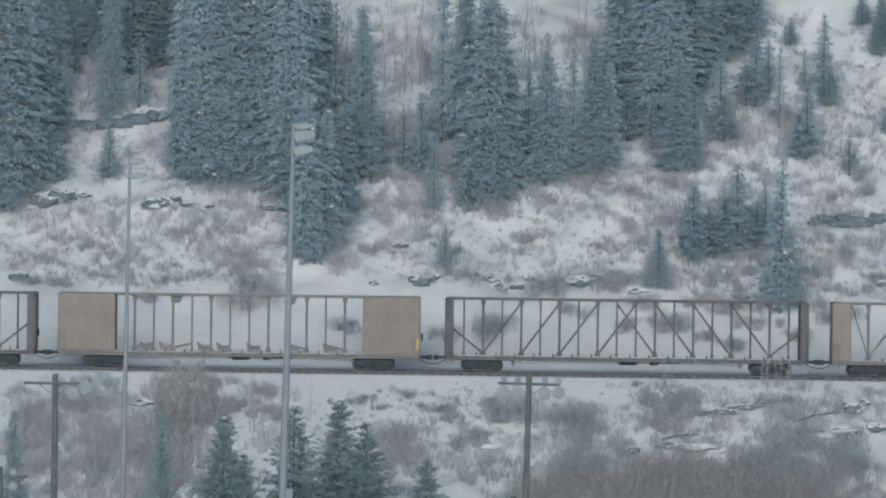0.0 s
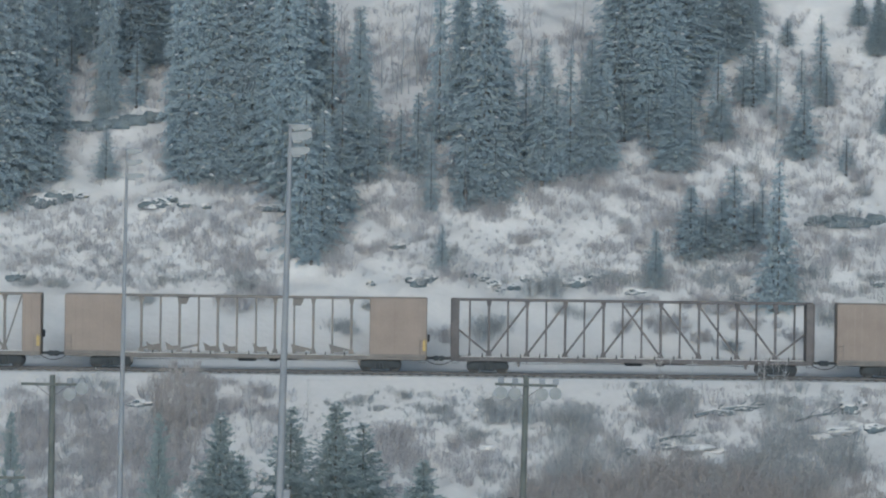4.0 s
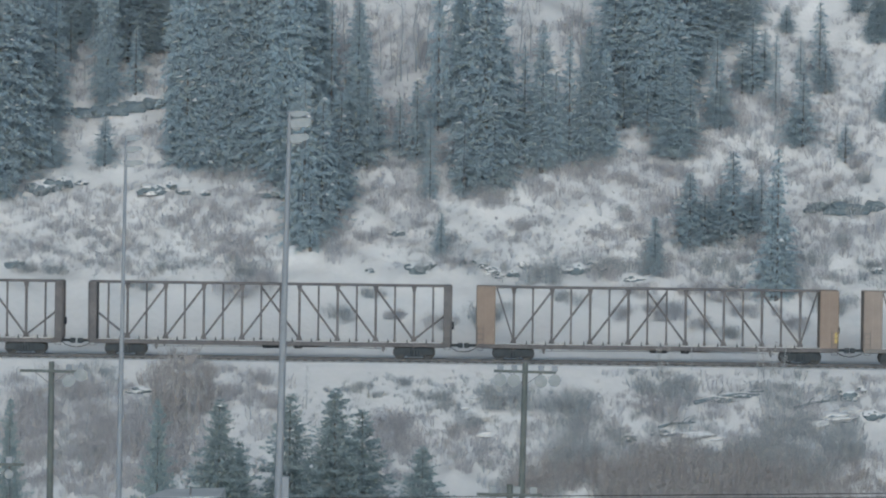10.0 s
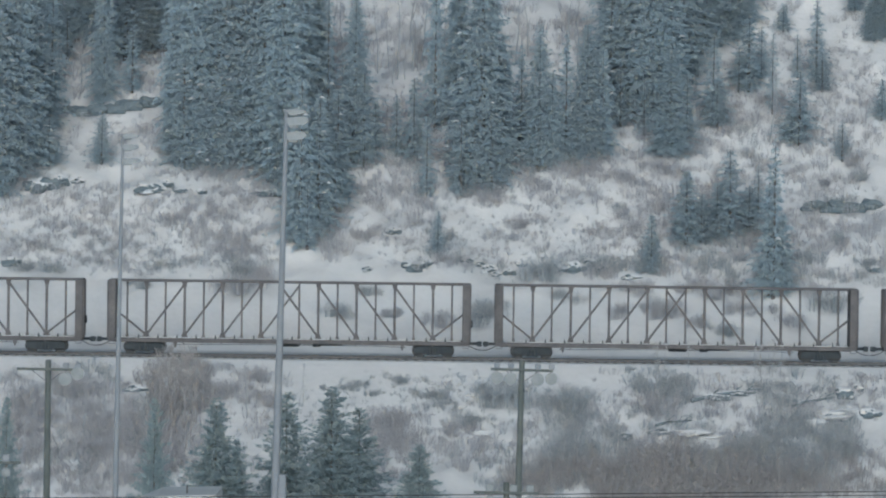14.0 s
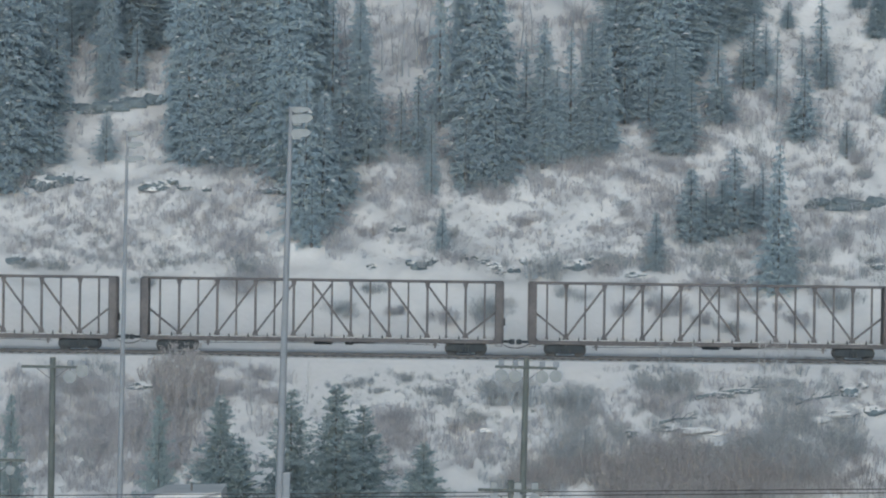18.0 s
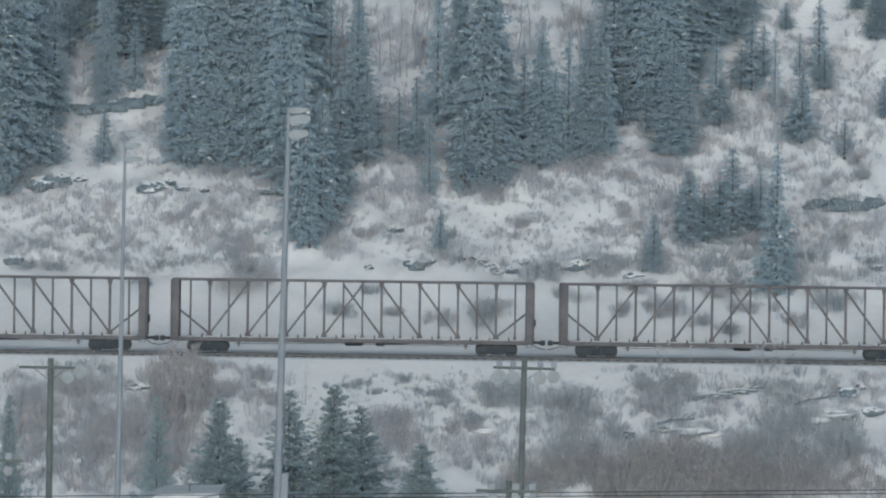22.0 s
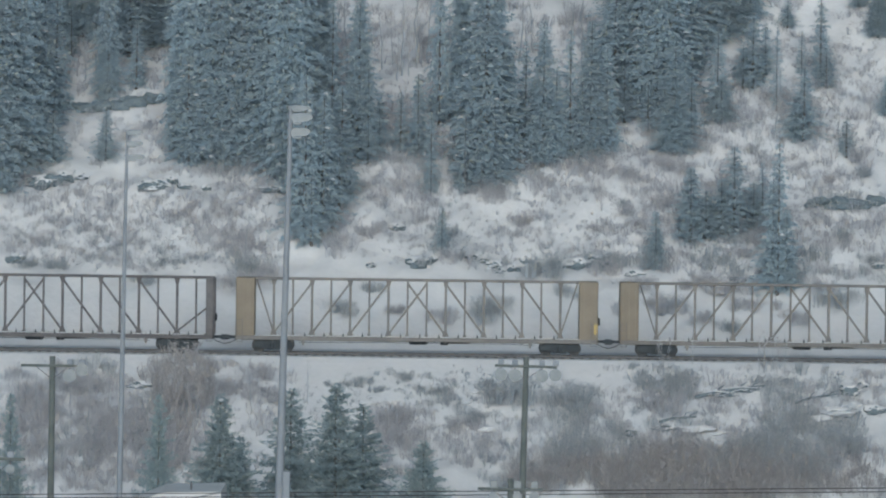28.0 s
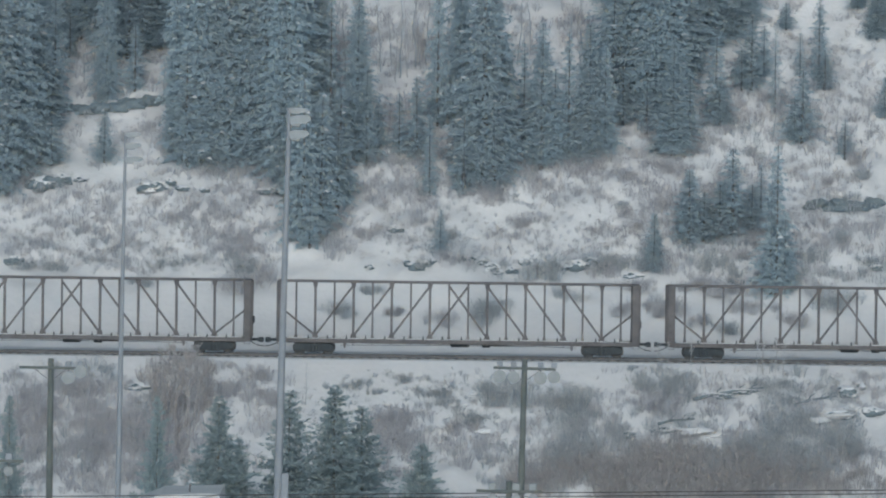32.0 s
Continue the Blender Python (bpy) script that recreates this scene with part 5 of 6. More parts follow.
thicket('grey', 17.4, 419.5, 1.3, 0.5, 7, 0.51, 185)
thicket('grey', 16.1, 419.5, 1.1, 0.5, 6, 0.51, 186)
thicket('grey', 19.3, 418.7, 2.2, 0.5, 12, 0.51, 187)
thicket('grey', 0.1, 414.7, 0.8, 0.4, 4, 0.51, 188)
thicket('grey', 13.7, 413.7, 1.3, 0.4, 7, 0.51, 189)
thicket('grey', 29.9, 430.2, 0.9, 0.4, 5, 0.51, 190)
thicket('grey', 29.8, 442.2, 2.8, 0.4, 17, 0.51, 191)
thicket('grey', 26.3, 438.2, 1.4, 0.7, 8, 0.51, 192)
thicket('grey', 25.0, 428.7, 1.0, 0.4, 5, 0.51, 193)
thicket('grey', 0.8, 439.8, 1.3, 0.5, 7, 0.51, 194)
thicket('grey', -17.2, 423.9, 1.3, 0.6, 7, 0.51, 195)
thicket('grey', -18.2, 424.0, 1.0, 0.5, 5, 0.51, 196)
thicket('grey', -14.4, 424.5, 1.5, 0.5, 8, 0.51, 197)
thicket('grey', -12.8, 423.4, 1.4, 0.7, 8, 0.51, 198)
thicket('grey', -16.1, 423.9, 1.3, 0.7, 7, 0.51, 199)
thicket('grey', -11.2, 423.0, 1.4, 0.4, 8, 0.51, 200)
thicket('grey', -10.0, 422.5, 1.3, 0.5, 7, 0.51, 201)
thicket('grey', 10.1, 425.1, 1.4, 0.6, 8, 0.51, 202)
thicket('grey', 12.2, 424.0, 1.5, 0.6, 8, 0.51, 203)
thicket('grey', 13.8, 425.3, 1.4, 0.6, 8, 0.51, 204)
thicket('grey', 14.9, 425.4, 1.1, 0.6, 6, 0.51, 205)
thicket('grey', 3.2, 426.9, 1.4, 0.4, 8, 0.51, 206)
thicket('grey', -27.8, 428.0, 1.4, 0.4, 8, 0.51, 207)
thicket('grey', -26.4, 429.9, 0.9, 0.8, 5, 0.51, 208)
thicket('grey', -29.5, 426.2, 1.5, 0.4, 8, 0.51, 209)
thicket('grey', -22.9, 436.9, 1.2, 0.4, 7, 0.51, 210)
thicket('grey', 17.5, 433.6, 1.2, 0.4, 7, 0.51, 211)
thicket('grey', 19.2, 437.4, 1.2, 0.8, 7, 0.51, 212)
thicket('grey', -5.5, 426.0, 1.1, 0.4, 6, 0.51, 213)
thicket('grey', 7.2, 428.8, 1.1, 0.7, 6, 0.51, 214)
thicket('grey', 4.5, 428.5, 1.1, 0.4, 6, 0.51, 215)

thicket('dark', 7.9, 391.4, 1.4, 1.3, 15, 1.04, 400, True)
thicket('dark', 13.9, 394.0, 1.5, 1.1, 20, 0.96, 402, True)
thicket('dark', 20.6, 393.4, 1.0, 1.3, 12, 1.12, 404, True)
thicket('dark', 20.0, 388.1, 1.8, 1.8, 25, 1.52, 406, True)
thicket('dark', 17.8, 386.6, 1.6, 1.5, 21, 1.44, 407, True)
thicket('dark', 22.2, 390.2, 1.1, 1.3, 17, 0.96, 408, True)
thicket('dark', 24.5, 388.5, 1.1, 1.8, 16, 1.44, 409, True)
thicket('dark', 7.8, 387.6, 1.6, 1.5, 21, 1.36, 412, True)
thicket('dark', 1.2, 391.5, 1.1, 0.8, 11, 0.64, 416, True)
thicket('grey', -2.9, 389.9, 1.4, 2.2, 30, 1.20, 417, True)
thicket('grey', -21.3, 388.9, 2.0, 2.8, 52, 1.36, 418, True)
thicket('grey', -25.2, 390.0, 1.7, 3.1, 48, 1.36, 419, True)
thicket('grey', -18.1, 387.7, 1.7, 2.8, 44, 1.52, 420, True)
thicket('grey', -22.3, 393.6, 1.4, 1.1, 18, 1.12, 421, True)
thicket('red', 6.1, 385.3, 2.0, 1.6, 31, 1.44, 422, True)
thicket('red', 9.2, 385.3, 2.0, 1.6, 31, 1.60, 423, True)
thicket('red', 12.0, 386.2, 2.0, 1.8, 34, 1.76, 424, True)
thicket('red', 14.7, 386.4, 2.0, 1.8, 34, 1.76, 425, True)
thicket('red', 17.5, 385.6, 2.0, 1.6, 31, 1.76, 426, True)
thicket('red', 20.2, 384.6, 2.0, 1.2, 26, 1.76, 427, True)
thicket('red', 22.6, 384.5, 1.7, 1.2, 23, 1.44, 428, True)
thicket('red', 11.9, 384.5, 2.7, 0.9, 26, 1.92, 429, True)
thicket('red', 16.7, 384.2, 3.1, 0.9, 29, 1.92, 430, True)

thicket('grey', -18.3, 426.5, 1.2, 0.8, 8, 0.84, 500, True)
thicket('dark', -17.1, 425.9, 1.1, 1.1, 8, 0.99, 501, True)
thicket('grey', -16.2, 425.5, 1.8, 1.0, 10, 0.80, 502, True)
thicket('dark', -15.1, 425.5, 1.7, 1.4, 9, 1.01, 503, True)
thicket('dark', -13.6, 425.4, 1.7, 1.3, 11, 0.97, 504, True)
thicket('grey', -12.1, 425.5, 1.7, 1.2, 11, 0.86, 505, True)
thicket('grey', -11.3, 424.9, 1.2, 1.3, 14, 0.72, 506, True)
thicket('grey', -9.6, 419.0, 1.2, 1.2, 9, 1.09, 507, True)
thicket('grey', -8.8, 418.1, 1.7, 0.8, 8, 1.06, 508, True)
thicket('dark', -7.4, 418.0, 1.1, 1.0, 11, 0.87, 509, True)
thicket('grey', 0.7, 423.6, 1.6, 0.8, 8, 0.72, 510, True)
thicket('grey', 2.0, 423.5, 1.6, 1.2, 8, 0.75, 511, True)
thicket('grey', 3.2, 423.0, 1.1, 1.1, 13, 1.04, 512, True)
thicket('dark', 4.1, 423.4, 1.1, 0.9, 13, 0.88, 513, True)
thicket('dark', 5.4, 425.2, 1.6, 1.0, 13, 0.70, 514, True)
thicket('grey', 6.3, 426.7, 1.3, 0.8, 12, 0.74, 515, True)
thicket('dark', 8.4, 426.9, 1.6, 1.0, 11, 0.93, 516, True)
thicket('grey', 8.8, 426.0, 1.8, 1.0, 13, 1.08, 517, True)
thicket('grey', 10.7, 426.5, 1.1, 1.3, 12, 0.71, 518, True)
thicket('grey', 12.4, 429.9, 1.8, 1.4, 10, 0.70, 519, True)
thicket('grey', 12.5, 431.6, 1.2, 0.7, 13, 0.81, 520, True)
thicket('grey', 13.7, 431.0, 1.6, 0.9, 9, 0.73, 521, True)
thicket('grey', 14.5, 430.4, 1.5, 1.3, 12, 1.01, 522, True)
thicket('grey', 15.7, 428.4, 1.7, 0.9, 10, 0.77, 523, True)
thicket('grey', 16.3, 429.1, 1.7, 0.8, 15, 0.88, 524, True)
thicket('grey', 17.1, 428.4, 1.4, 1.1, 12, 0.91, 525, True)
thicket('dark', -5.4, 427.2, 1.7, 1.1, 9, 1.05, 526, True)
thicket('grey', -4.7, 422.7, 1.6, 1.2, 9, 0.74, 527, True)
thicket('dark', -3.9, 427.0, 1.6, 1.2, 8, 0.85, 528, True)
thicket('dark', -2.6, 426.3, 1.5, 1.0, 11, 0.71, 529, True)
thicket('dark', -1.9, 424.1, 1.3, 1.1, 9, 0.78, 530, True)
thicket('grey', -1.0, 426.2, 1.0, 1.1, 15, 0.71, 531, True)
thicket('grey', -29.1, 424.6, 1.0, 1.4, 10, 1.09, 532, True)
thicket('grey', -27.8, 422.9, 1.7, 1.2, 15, 1.01, 533, True)
thicket('grey', -27.7, 424.6, 1.0, 0.8, 9, 0.85, 534, True)
thicket('dark', -26.1, 423.8, 1.2, 1.3, 9, 0.79, 535, True)
thicket('grey', 16.3, 419.3, 1.0, 0.9, 8, 1.08, 536, True)
thicket('grey', 18.0, 419.8, 1.4, 0.9, 11, 0.96, 537, True)
thicket('grey', 19.5, 420.2, 1.6, 1.4, 14, 1.07, 538, True)
thicket('grey', 21.0, 418.2, 1.0, 1.0, 14, 0.94, 539, True)
thicket('grey', 21.8, 419.2, 1.3, 0.8, 12, 0.88, 540, True)
thicket('grey', 18.6, 431.3, 1.3, 0.9, 8, 0.83, 541, True)
thicket('grey', 19.4, 431.7, 1.2, 1.0, 10, 1.08, 542, True)
thicket('dark', 20.5, 429.6, 1.5, 1.4, 14, 0.78, 543, True)
thicket('grey', 22.5, 432.5, 1.5, 1.0, 11, 1.05, 544, True)
thicket('dark', 23.4, 430.3, 1.4, 1.0, 8, 0.81, 545, True)
thicket('grey', 25.1, 433.6, 1.8, 0.9, 9, 0.76, 546, True)

thicket('dark', 24.8, 388.0, 0.9, 1.4, 16, 1.12, 600, True)
thicket('dark', 24.4, 390.5, 0.8, 1.1, 12, 0.98, 601, True)
thicket('dark', 21.3, 386.1, 1.6, 1.7, 26, 1.42, 602, True)
thicket('dark', 19.8, 387.6, 1.4, 1.4, 20, 1.27, 603, True)
thicket('dark', 22.8, 385.2, 1.1, 1.1, 14, 1.20, 604, True)
thicket('dark', 14.8, 394.3, 1.1, 1.1, 14, 0.90, 605, True)
thicket('dark', 15.3, 395.4, 0.7, 0.7, 10, 0.68, 606, True)
thicket('dark', 20.6, 395.0, 1.1, 1.0, 14, 0.90, 607, True)
thicket('dark', 8.6, 393.2, 1.2, 0.9, 16, 0.75, 608, True)
thicket('dark', 9.3, 391.7, 0.9, 0.7, 10, 0.68, 609, True)
thicket('dark', 4.2, 394.3, 0.8, 0.9, 12, 0.75, 610, True)
thicket('dark', 8.7, 388.2, 1.6, 1.4, 20, 1.20, 611, True)
thicket('dark', 10.5, 389.5, 1.1, 1.1, 12, 0.98, 612, True)
thicket('dark', 2.1, 391.7, 1.1, 0.5, 10, 0.45, 613, True)
thicket('dark', 12.3, 392.1, 0.7, 0.7, 8, 0.60, 614, True)
thicket('dark', 16.6, 391.8, 0.9, 0.5, 8, 0.38, 615, True)
thicket('dark', 5.0, 417.5, 9.0, 3.5, 150, 0.30, 700)
thicket('dark', -19.5, 417.5, 9.5, 4.0, 170, 0.30, 701)
thicket('dark', 20.5, 418.5, 8.0, 5.0, 140, 0.32, 702)
thicket('dark', 25.0, 432.0, 5.0, 8.0, 90, 0.30, 703)
thicket('dark', -2.0, 425.0, 5.0, 4.0, 70, 0.32, 704)
thicket('grey', 18.5, 424.0, 7.0, 4.5, 34, 0.85, 705, True)
thicket('grey', -19.0, 419.0, 9.0, 3.0, 40, 0.75, 706, True)
thicket('grey', -3.5, 420.0, 4.5, 4.0, 26, 0.80, 707, True)
thicket('dark', 3.5, 410.6, 1.2, 0.6, 12, 0.85, 708, True)
thicket('dark', 14.0, 411.0, 1.5, 0.6, 12, 0.85, 709, True)
thicket('dark', 8.5, 411.5, 1.2, 0.6, 10, 0.80, 710, True)

plant_brush()

# ---- rocks and ledges ----
rock(-26.8, 423.1, 0.94, 0.64, 0, 1)
rock(-25.6, 423.6, 0.64, 0.41, 0, -13)
rock(-24.4, 424.0, 0.49, 0.23, 2, 17)
rock(-19.4, 422.2, 0.98, 0.46, 1, 13)
rock(-18.4, 422.7, 0.49, 0.35, 0, -0)
rock(-17.4, 422.3, 0.45, 0.23, 4, 15)
rock(-16.0, 422.4, 0.34, 0.23, 0, 10)
rock(-11.7, 422.7, 0.94, 0.26, 1, -9)
rock(-1.6, 414.6, 0.81, 0.51, 4, 1)
rock(-3.2, 418.4, 0.56, 0.34, 0, -1)
rock(-0.9, 414.8, 0.44, 0.34, 0, 14)
rock(3.2, 415.8, 0.56, 0.34, 1, -18)
rock(4.5, 415.4, 0.45, 0.29, 0, -17)
rock(5.3, 416.6, 0.37, 0.34, 0, 14)
rock(8.8, 415.4, 0.74, 0.51, 0, 1)
rock(9.7, 415.9, 0.48, 0.40, 3, -7)
rock(7.7, 415.4, 0.67, 0.46, 2, -17)
rock(2.5, 416.0, 0.37, 0.23, 3, 6)
rock(1.7, 416.2, 0.41, 0.26, 4, -8)
rock(12.5, 414.7, 0.81, 0.28, 2, -12)
rock(26.6, 421.8, 1.51, 0.46, 2, -3, cap=False, label='dark bare rock among the brush')
rock(24.7, 422.2, 0.68, 0.35, 1, 2, cap=False, label='dark bare rock among the brush')
rock(28.5, 422.6, 0.83, 0.35, 3, 12, cap=False, label='dark bare rock among the brush')
rock(25.4, 394.5, 0.60, 0.49, 4, -13)
rock(26.1, 395.0, 0.42, 0.33, 2, -2)
rock(24.5, 392.2, 1.05, 0.43, 4, -5)
rock(26.8, 392.7, 0.70, 0.38, 0, 5)
rock(17.2, 394.1, 0.81, 0.24, 3, -18)
rock(18.7, 394.5, 1.06, 0.22, 3, 10)
rock(14.0, 390.2, 1.22, 0.24, 2, -3)
rock(11.5, 389.7, 0.42, 0.32, 3, -2)
rock(-4.8, 414.6, 0.33, 0.23, 1, -11)
rock(20.3, 415.0, 0.30, 0.23, 2, 8)
rock(-28.0, 415.3, 0.48, 0.29, 0, 12)
rock(2.5, 410.2, 0.33, 0.28, 1, -3)
rock(10.6, 415.7, 0.45, 0.34, 0, 17)
rock(3.6, 415.6, 0.41, 0.23, 2, 19)
rock(28.4, 415.0, 0.44, 0.29, 4, 12)
rock(6.5, 414.6, 0.37, 0.28, 2, -15)
rock(-25.7, 432.3, 0.85, 0.42, 0, 11, cap=False, name='rock_ledge', label='dark bare rock ledge under the snow')
rock(-24.6, 432.4, 0.89, 0.48, 4, 7, cap=False, name='rock_ledge', label='dark bare rock ledge under the snow')
rock(-23.4, 432.1, 0.85, 0.53, 0, 6, cap=False, name='rock_ledge', label='dark bare rock ledge under the snow')
rock(-22.3, 432.2, 0.77, 0.45, 4, 1, cap=False, name='rock_ledge', label='dark bare rock ledge under the snow')
rock(-21.3, 432.5, 0.89, 0.50, 4, 5, cap=False, name='rock_ledge', label='dark bare rock ledge under the snow')
rock(-20.3, 432.8, 0.77, 0.48, 3, -9, cap=False, name='rock_ledge', label='dark bare rock ledge under the snow')
rock(-19.5, 433.1, 0.50, 0.33, 3, -11, cap=False, name='rock_ledge', label='dark bare rock ledge under the snow')
rock(-27.4, 423.1, 0.68, 0.41, 0, 2, cap=False, name='rock_ledge', label='dark bare rock ledge under the snow')
rock(-26.4, 423.2, 0.83, 0.52, 3, -8, cap=False, name='rock_ledge', label='dark bare rock ledge under the snow')
rock(-25.5, 423.4, 0.57, 0.29, 0, -4, cap=False, name='rock_ledge', label='dark bare rock ledge under the snow')
rock(-19.6, 422.2, 0.83, 0.38, 0, -11, cap=False, name='rock_ledge', label='dark bare rock ledge under the snow')
rock(-11.7, 422.6, 0.94, 0.26, 0, 4, cap=False, name='rock_ledge', label='dark bare rock ledge under the snow')
rock(26.2, 422.0, 0.94, 0.52, 2, 2, cap=False, name='rock_ledge', label='dark bare rock ledge under the snow')
rock(25.1, 422.1, 0.64, 0.41, 0, -11, cap=False, name='rock_ledge', label='dark bare rock ledge under the snow')
rock(27.5, 421.8, 0.83, 0.46, 4, 0, cap=False, name='rock_ledge', label='dark bare rock ledge under the snow')
rock(28.7, 422.9, 0.76, 0.41, 1, -9, cap=False, name='rock_ledge', label='dark bare rock ledge under the snow')
rock(19.2, 414.9, 0.56, 0.28, 0, 10, cap=False, name='rock_ledge', label='dark bare rock ledge under the snow')
rock(-28.3, 414.9, 0.56, 0.28, 0, 1, cap=False, name='rock_ledge', label='dark bare rock ledge under the snow')



def drift(x, y, sx, sz, form=0, turn=0.0):
    """A smooth hump of wind-packed snow."""
    ob = thing("snow_drift", "smooth hump of snow on the embankment", "snow drift", "snow drifts", data=DRIFTS[form])
    ob.matrix_basis = pose(x, y, float(ground_z(x, y)) - 0.05, 0, 0, turn) @ Matrix.Diagonal((sx, sx * 0.7, sz, 1))


DRIFTS = []
for k in range(3):
    hump = ROCKS[k].copy()
    hump.name = "snow_drift"
    hump.materials.clear()
    hump.materials.append(SNOW)
    hump.shade_smooth()
    DRIFTS.append(hump)
drift(24.5, 392.3, 1.30, 0.35, 0, 20)
drift(23.2, 391.4, 0.90, 0.30, 1, 5)
drift(25.4, 393.1, 0.80, 0.35, 2, 40)
drift(25.7, 394.5, 0.50, 0.30, 0, 10)
drift(15.5, 390.3, 1.30, 0.30, 1, 0)
drift(16.9, 390.5, 0.90, 0.25, 2, 15)
drift(20.9, 390.4, 0.70, 0.30, 0, 50)
drift(2.1, 394.1, 0.50, 0.20, 2, 0)
drift(2.8, 390.9, 0.70, 0.25, 1, 30)
drift(1.4, 393.1, 0.45, 0.20, 0, 12)


def fallen_log(ax, ay, bx, by, thick):
    """A dead trunk lying on the slope, with broken limbs and a ridge of snow."""
    a = Vector((ax, ay, float(ground_z(ax, ay)) + thick))
    b = Vector((bx, by, float(ground_z(bx, by)) + thick))
    log = thing("fallen_log", "dark fallen trunk with broken limbs and snow on top", "log", "fallen logs", at=Matrix.Translation(a))
    d = b - a
    part("trunk", Shape().tube([(0, 0, 0), d * 0.35 + Vector((0, 0, 0.12)), d * 0.7 + Vector((0, 0, 0.05)), d], [thick, thick * 0.9, thick * 0.7, thick * 0.35], 8), ROCK, log)
    for u, up in ((0.3, 0.5), (0.48, -0.35), (0.62, 0.42), (0.8, 0.3)):
        p = d * u + Vector((0, 0, 0.08))
        part("limb", Shape().tube([p, p + Vector((0.22, -0.15, up * 0.6)), p + Vector((0.5, -0.2, up))], [thick * 0.35, thick * 0.25, 0.01], 5), ROCK, log)
    part("snow", Shape().tube([d * 0.05 + Vector((0, 0.03, thick)), d * 0.35 + Vector((0, 0.03, 0.12 + thick * 0.9)), d * 0.65 + Vector((0, 0.03, 0.06 + thick * 0.7))], [0.03, thick * 0.6, 0.03], 6), SNOW_LOAD, log, "ridge of snow")


fallen_log(15.7, 393.6, 20.1, 394.8, 0.13)
fallen_log(13.4, 390.7, 15.7, 391.4, 0.10)
fallen_log(21.9, 393.1, 24.6, 394.1, 0.10)
rock(-18.9, 393.9, 0.9, 0.3, 2, 4, label='dark ledge with a slab of snow')

# ---- the near side: floodlight masts, utility poles, roof and cables ----
def foot(x, y):
    return float(ground_z(x, y))


def light_mast(x, y, top, lean, tiers, label, box=False, stout=1.0):
    """A tall tapered steel mast with tiers of sports floodlights on short arms."""
    base = foot(x, y)
    h = top - base
    mast = thing("light_mast", label, "floodlight mast", "sports field masts", at=pose(x, y, base, 0, lean, 0))
    part("pole", Shape().tube([(0, 0, 0), (0, 0, h * 0.5), (0, 0, h)], [0.22 * stout, 0.16 * stout, 0.085 * stout], 14), GALV, mast, "tapered galvanised steel pole")
    part("base_plate", Shape().box(-0.4, 0.4, -0.4, 0.4, 0, 0.06, 0.02), GALV, mast)
    for k, (dz, reach, size) in enumerate(tiers):
        arm = Shape().tube([(-0.12, 0, h + dz), (reach, -0.05, h + dz + 0.05)], 0.04, 8).tube([(0, 0, h + dz - 0.35), (reach * 0.6, 0, h + dz)], 0.025, 6)
        part("cross_arm", arm, GALV, mast)
        s = Shape()
        # a hood, rounded at its outer end, with its lens below
        out = [(0.02, h + dz - 0.02), (0.06, h + dz - 0.30 * size), (reach + 0.10, h + dz - 0.26 * size), (reach + 0.30, h + dz - 0.14 * size), (reach + 0.32, h + dz - 0.02), (reach + 0.20, h + dz + 0.09 * size), (0.3, h + dz + 0.07)]
        s.plate(out, -0.28, 0.28)
        lamp = part("floodlight", s, LAMP_GREY, mast, "pale hooded floodlight")
        part("lens", Shape().box(0.10, 0.46, -0.30, 0.30, h + dz - 0.40 * size, h + dz - 0.285 * size, 0.03), LAMP_GLASS, lamp, "bright lens edge")
    if box:
        part("control_box", Shape().box(0.12, 0.42, -0.2, 0.2, box - base - 1.6, box - base, 0.03), GALV, mast, "grey control cabinet on the pole")
    return mast


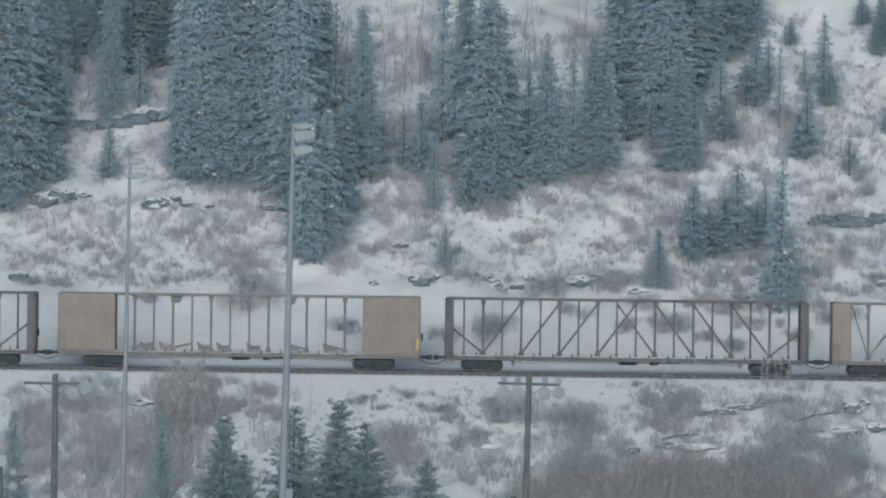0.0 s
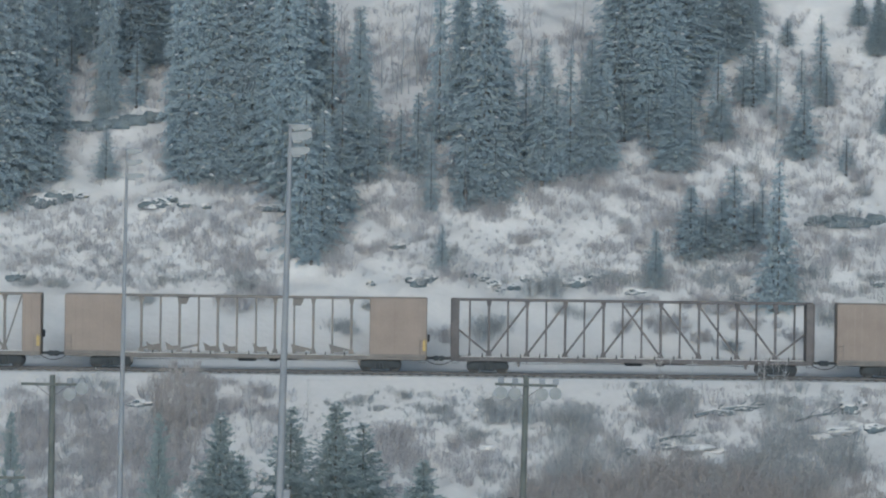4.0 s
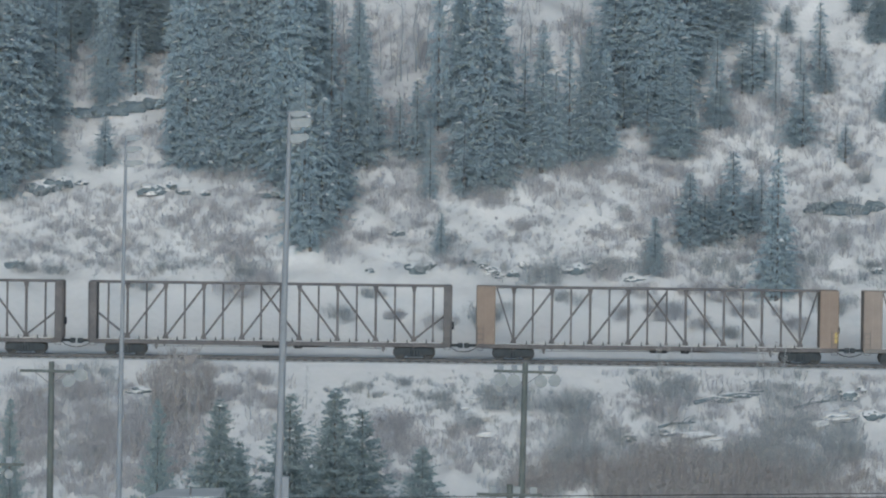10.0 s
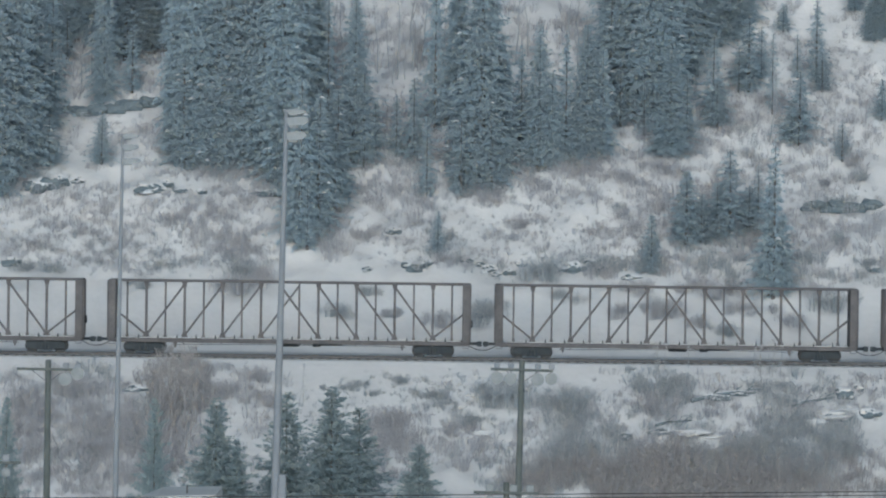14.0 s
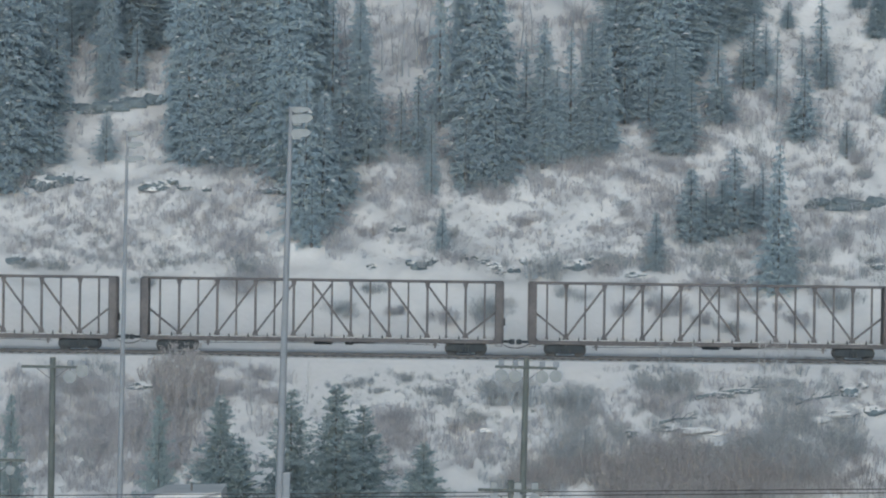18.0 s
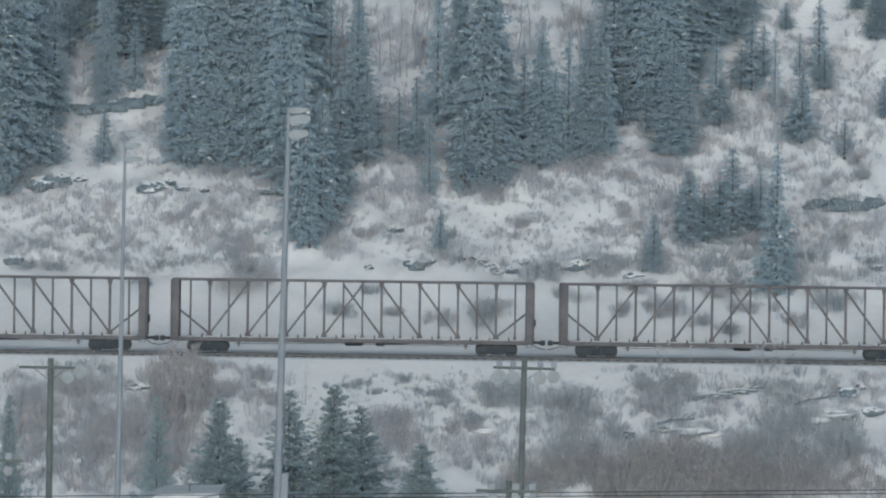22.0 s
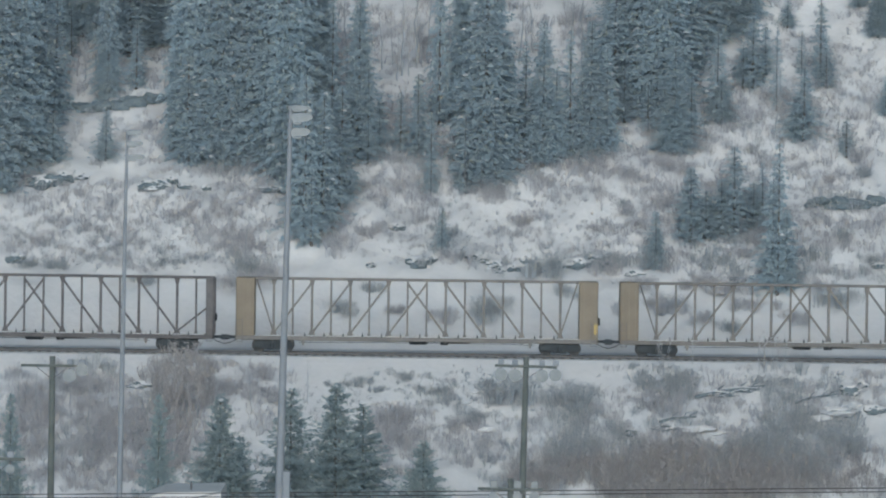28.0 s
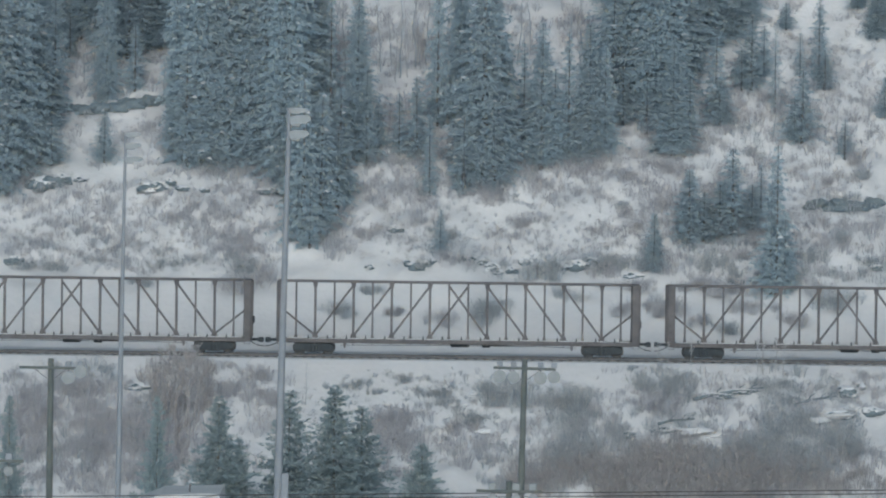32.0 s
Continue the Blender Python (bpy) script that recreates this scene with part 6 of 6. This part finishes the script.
def flood_pole(x, y, top, lean, span, lamps, label, boxes=None):
    """A wooden pole with a timber cross-arm that carries round floodlights."""
    base = foot(x, y)
    h = top - base
    pole = thing("flood_pole", label, "utility pole", "wooden poles", at=pose(x, y, base, 0, lean, 0))
    part("pole", Shape().tube([(0, 0, -0.3), (0.02, 0, h * 0.5), (0, 0, h)], [0.20, 0.165, 0.135], 12), POLE_WOOD, pole)
    z = h - 0.45
    part("cross_arm", Shape().box(-span / 2, span / 2, -0.24, -0.13, z - 0.06, z + 0.07, 0.015), POLE_WOOD, pole)
    part("brace", Shape().beam((-0.75, -0.2, z - 0.05), (-0.05, -0.16, z - 0.60), 0.04, 0.035).beam((0.75, -0.2, z - 0.05), (0.05, -0.16, z - 0.60), 0.04, 0.035), DARK_STEEL, pole)
    for dx, dz, r in lamps:
        c = Shape()
        n, prof = 16, [(0.0, 0.30), (0.10, 0.29), (0.16, 0.22), (0.75, 0.0), (1.0, -0.10), (1.04, -0.12), (0.98, -0.13)]
        vs = [(dx + r * q * math.cos(a), -0.34 + d * r * 1.2, z + dz + r * q * math.sin(a)) for q, d in prof for a in (6.2832 * j / n for j in range(n))]
        c.add(vs, [(i * n + j, i * n + (j + 1) % n, (i + 1) * n + (j + 1) % n, (i + 1) * n + j) for i in range(len(prof) - 1) for j in range(n)])
        lamp = part("floodlight", c, GALV, pole, "round grey floodlight")
        disc = [(dx + r * 0.99 * math.cos(a), -0.34 - 0.14 * r, z + dz + r * 0.99 * math.sin(a)) for a in (6.2832 * j / n for j in range(n))]
        part("lens", Shape().add(disc + [(dx, -0.34 - 0.3 * r, z + dz)], [(j, (j + 1) % n, n) for j in range(n)]), LAMP_GLASS, lamp, "dull lens")
        part("bracket", Shape().tube([(dx, -0.2, z), (dx, -0.22, z + dz)], 0.03, 6), DARK_STEEL, pole)
        b = 0.17 if boxes else 0.14
        part("ballast_box", Shape().box(dx - b, dx + b, -0.28, -0.08, z + 0.05, z + 0.10 + b * 1.6, 0.03), boxes or GALV, pole, "pale ballast box" if boxes else "grey ballast box")
    return pole

light_mast(-6.64, 250.0, 15.28, 1.01, [(0.0, 0.45, 0.5), (-0.30, 0.55, 1.0), (-0.90, 0.48, 0.9)], 'tall grey steel mast with two tiers of hooded floodlights', box=0.9)
light_mast(-16.37, 320.0, 14.02, 0.53, [(0.0, 0.5, 0.6), (-0.55, 0.5, 0.7), (-1.25, 0.6, 0.7)], 'slender grey steel mast with three tiers of floodlights', stout=0.8)
flood_pole(3.65, 300.0, 3.64, 1.01, 2.95, [(-1.18, -0.40, 0.30), (-0.52, -0.42, 0.29), (0.76, -0.42, 0.30), (1.40, -0.36, 0.29)], 'greenish wooden pole with four round floodlights on a cross-arm')
flood_pole(-18.59, 300.0, 3.37, 0.23, 2.95, [(0.84, -0.44, 0.30), (1.42, -0.16, 0.30)], 'wooden pole with two round floodlights on a cross-arm')
flood_pole(2.99, 280.0, -1.02, 0.3, 2.9, [(-0.75, -0.3, 0.2), (0.3, -0.3, 0.2), (1.05, -0.3, 0.22)], 'short dark wooden pole with pale ballast boxes', LAMP_GLASS)
flood_pole(-20.40, 290.0, -0.53, 0.0, 2.6, [(0.62, -0.45, 0.2)], 'wooden pole with a pale lamp box and round floodlight', GALV)
ROOF_AT = (-12.78, 330.0, -4.48)
CABLE_A, CABLE_B = (-21.82, 285.0, -2.25), (22.11, 285.0, -1.33)


def low_house(x, y, ridge):
    """A house of which the snow-free metal roof's corner shows."""
    house = thing("house", "low house with a pale metal roof and grey siding", "house", at=pose(x, y, foot(x, y), 0, 0, 0))
    h = ridge - foot(x, y)
    w, eave = 2.2, h - 0.6
    part("wall", Shape().box(-w - 0.6, w - 1.0, -3.6, 3.6, -0.5, eave, 0.02), SIDING, house)
    part("roof", Shape().add([(-w - 0.9, -4.0, eave - 0.1), (w - 0.75, -4.0, eave - 0.1), (w - 0.75, 4.0, eave - 0.1), (-w - 0.9, 4.0, eave - 0.1), (-w + 0.5, -4.0, h - 0.12), (w - 0.8, -4.0, h - 0.02), (w - 0.8, 4.0, h - 0.02), (-w + 0.5, 4.0, h - 0.12)],
         [(3, 2, 1, 0), (4, 5, 6, 7), (0, 1, 5, 4), (1, 2, 6, 5), (2, 3, 7, 6), (3, 0, 4, 7)]), ROOF, house, "pale ribbed metal roof")
    part("fascia", Shape().beam((w - 2.3, -4.06, h - 0.42), (w - 0.8, -4.06, h - 0.04), 0.06, 0.09), LAMP_GLASS, house, "white roof edge")
    part("vent_pipe", Shape().tube([(-w + 2.0, -2.0, h - 0.3), (-w + 2.0, -2.0, h + 0.35)], 0.05, 8), DARK_STEEL, house)
    for dx in (-0.6, 1.4):
        win = part("window", Shape().box(dx - 1.6, dx - 0.5, -3.66, -3.60, 1.0, 2.2, 0.01), LAMP_GREY, house)
        part("pane", Shape().box(dx - 1.52, dx - 0.58, -3.68, -3.66, 1.08, 2.12), DARK_STEEL, win)


low_house(*ROOF_AT)


def cable(a, b, sag, name="overhead_cable"):
    a, b = Vector(a), Vector(b)
    pts = [a.lerp(b, t / 24) - Vector((0, 0, sag * 4 * (t / 24) * (1 - t / 24))) for t in range(25)]
    tagged(new(name, Shape().tube(pts, 0.022, 6).mesh(name, CABLE)), "thin black overhead cable", "cable", "overhead cables")


def stretch_cables():
    a, b = Vector(CABLE_A), Vector(CABLE_B)
    d = (b - a) * 1.5
    for dz, sag in ((0.0, 0.12), (-0.14, 0.15), (-0.42, 0.22)):
        cable(a - d + Vector((0, 0, dz)), b + d + Vector((0, 0, dz)), sag)
    for end in (a - d, b + d):
        z0 = foot(end.x, end.y)
        pole = thing("cable_pole", "wooden pole that carries the overhead cables", "utility pole", "wooden poles", at=pose(end.x, end.y, z0))
        part("pole", Shape().tube([(0, 0, -0.3), (0, 0, end.z - z0 + 0.4)], [0.19, 0.14], 12), POLE_WOOD, pole)


stretch_cables()


motions()
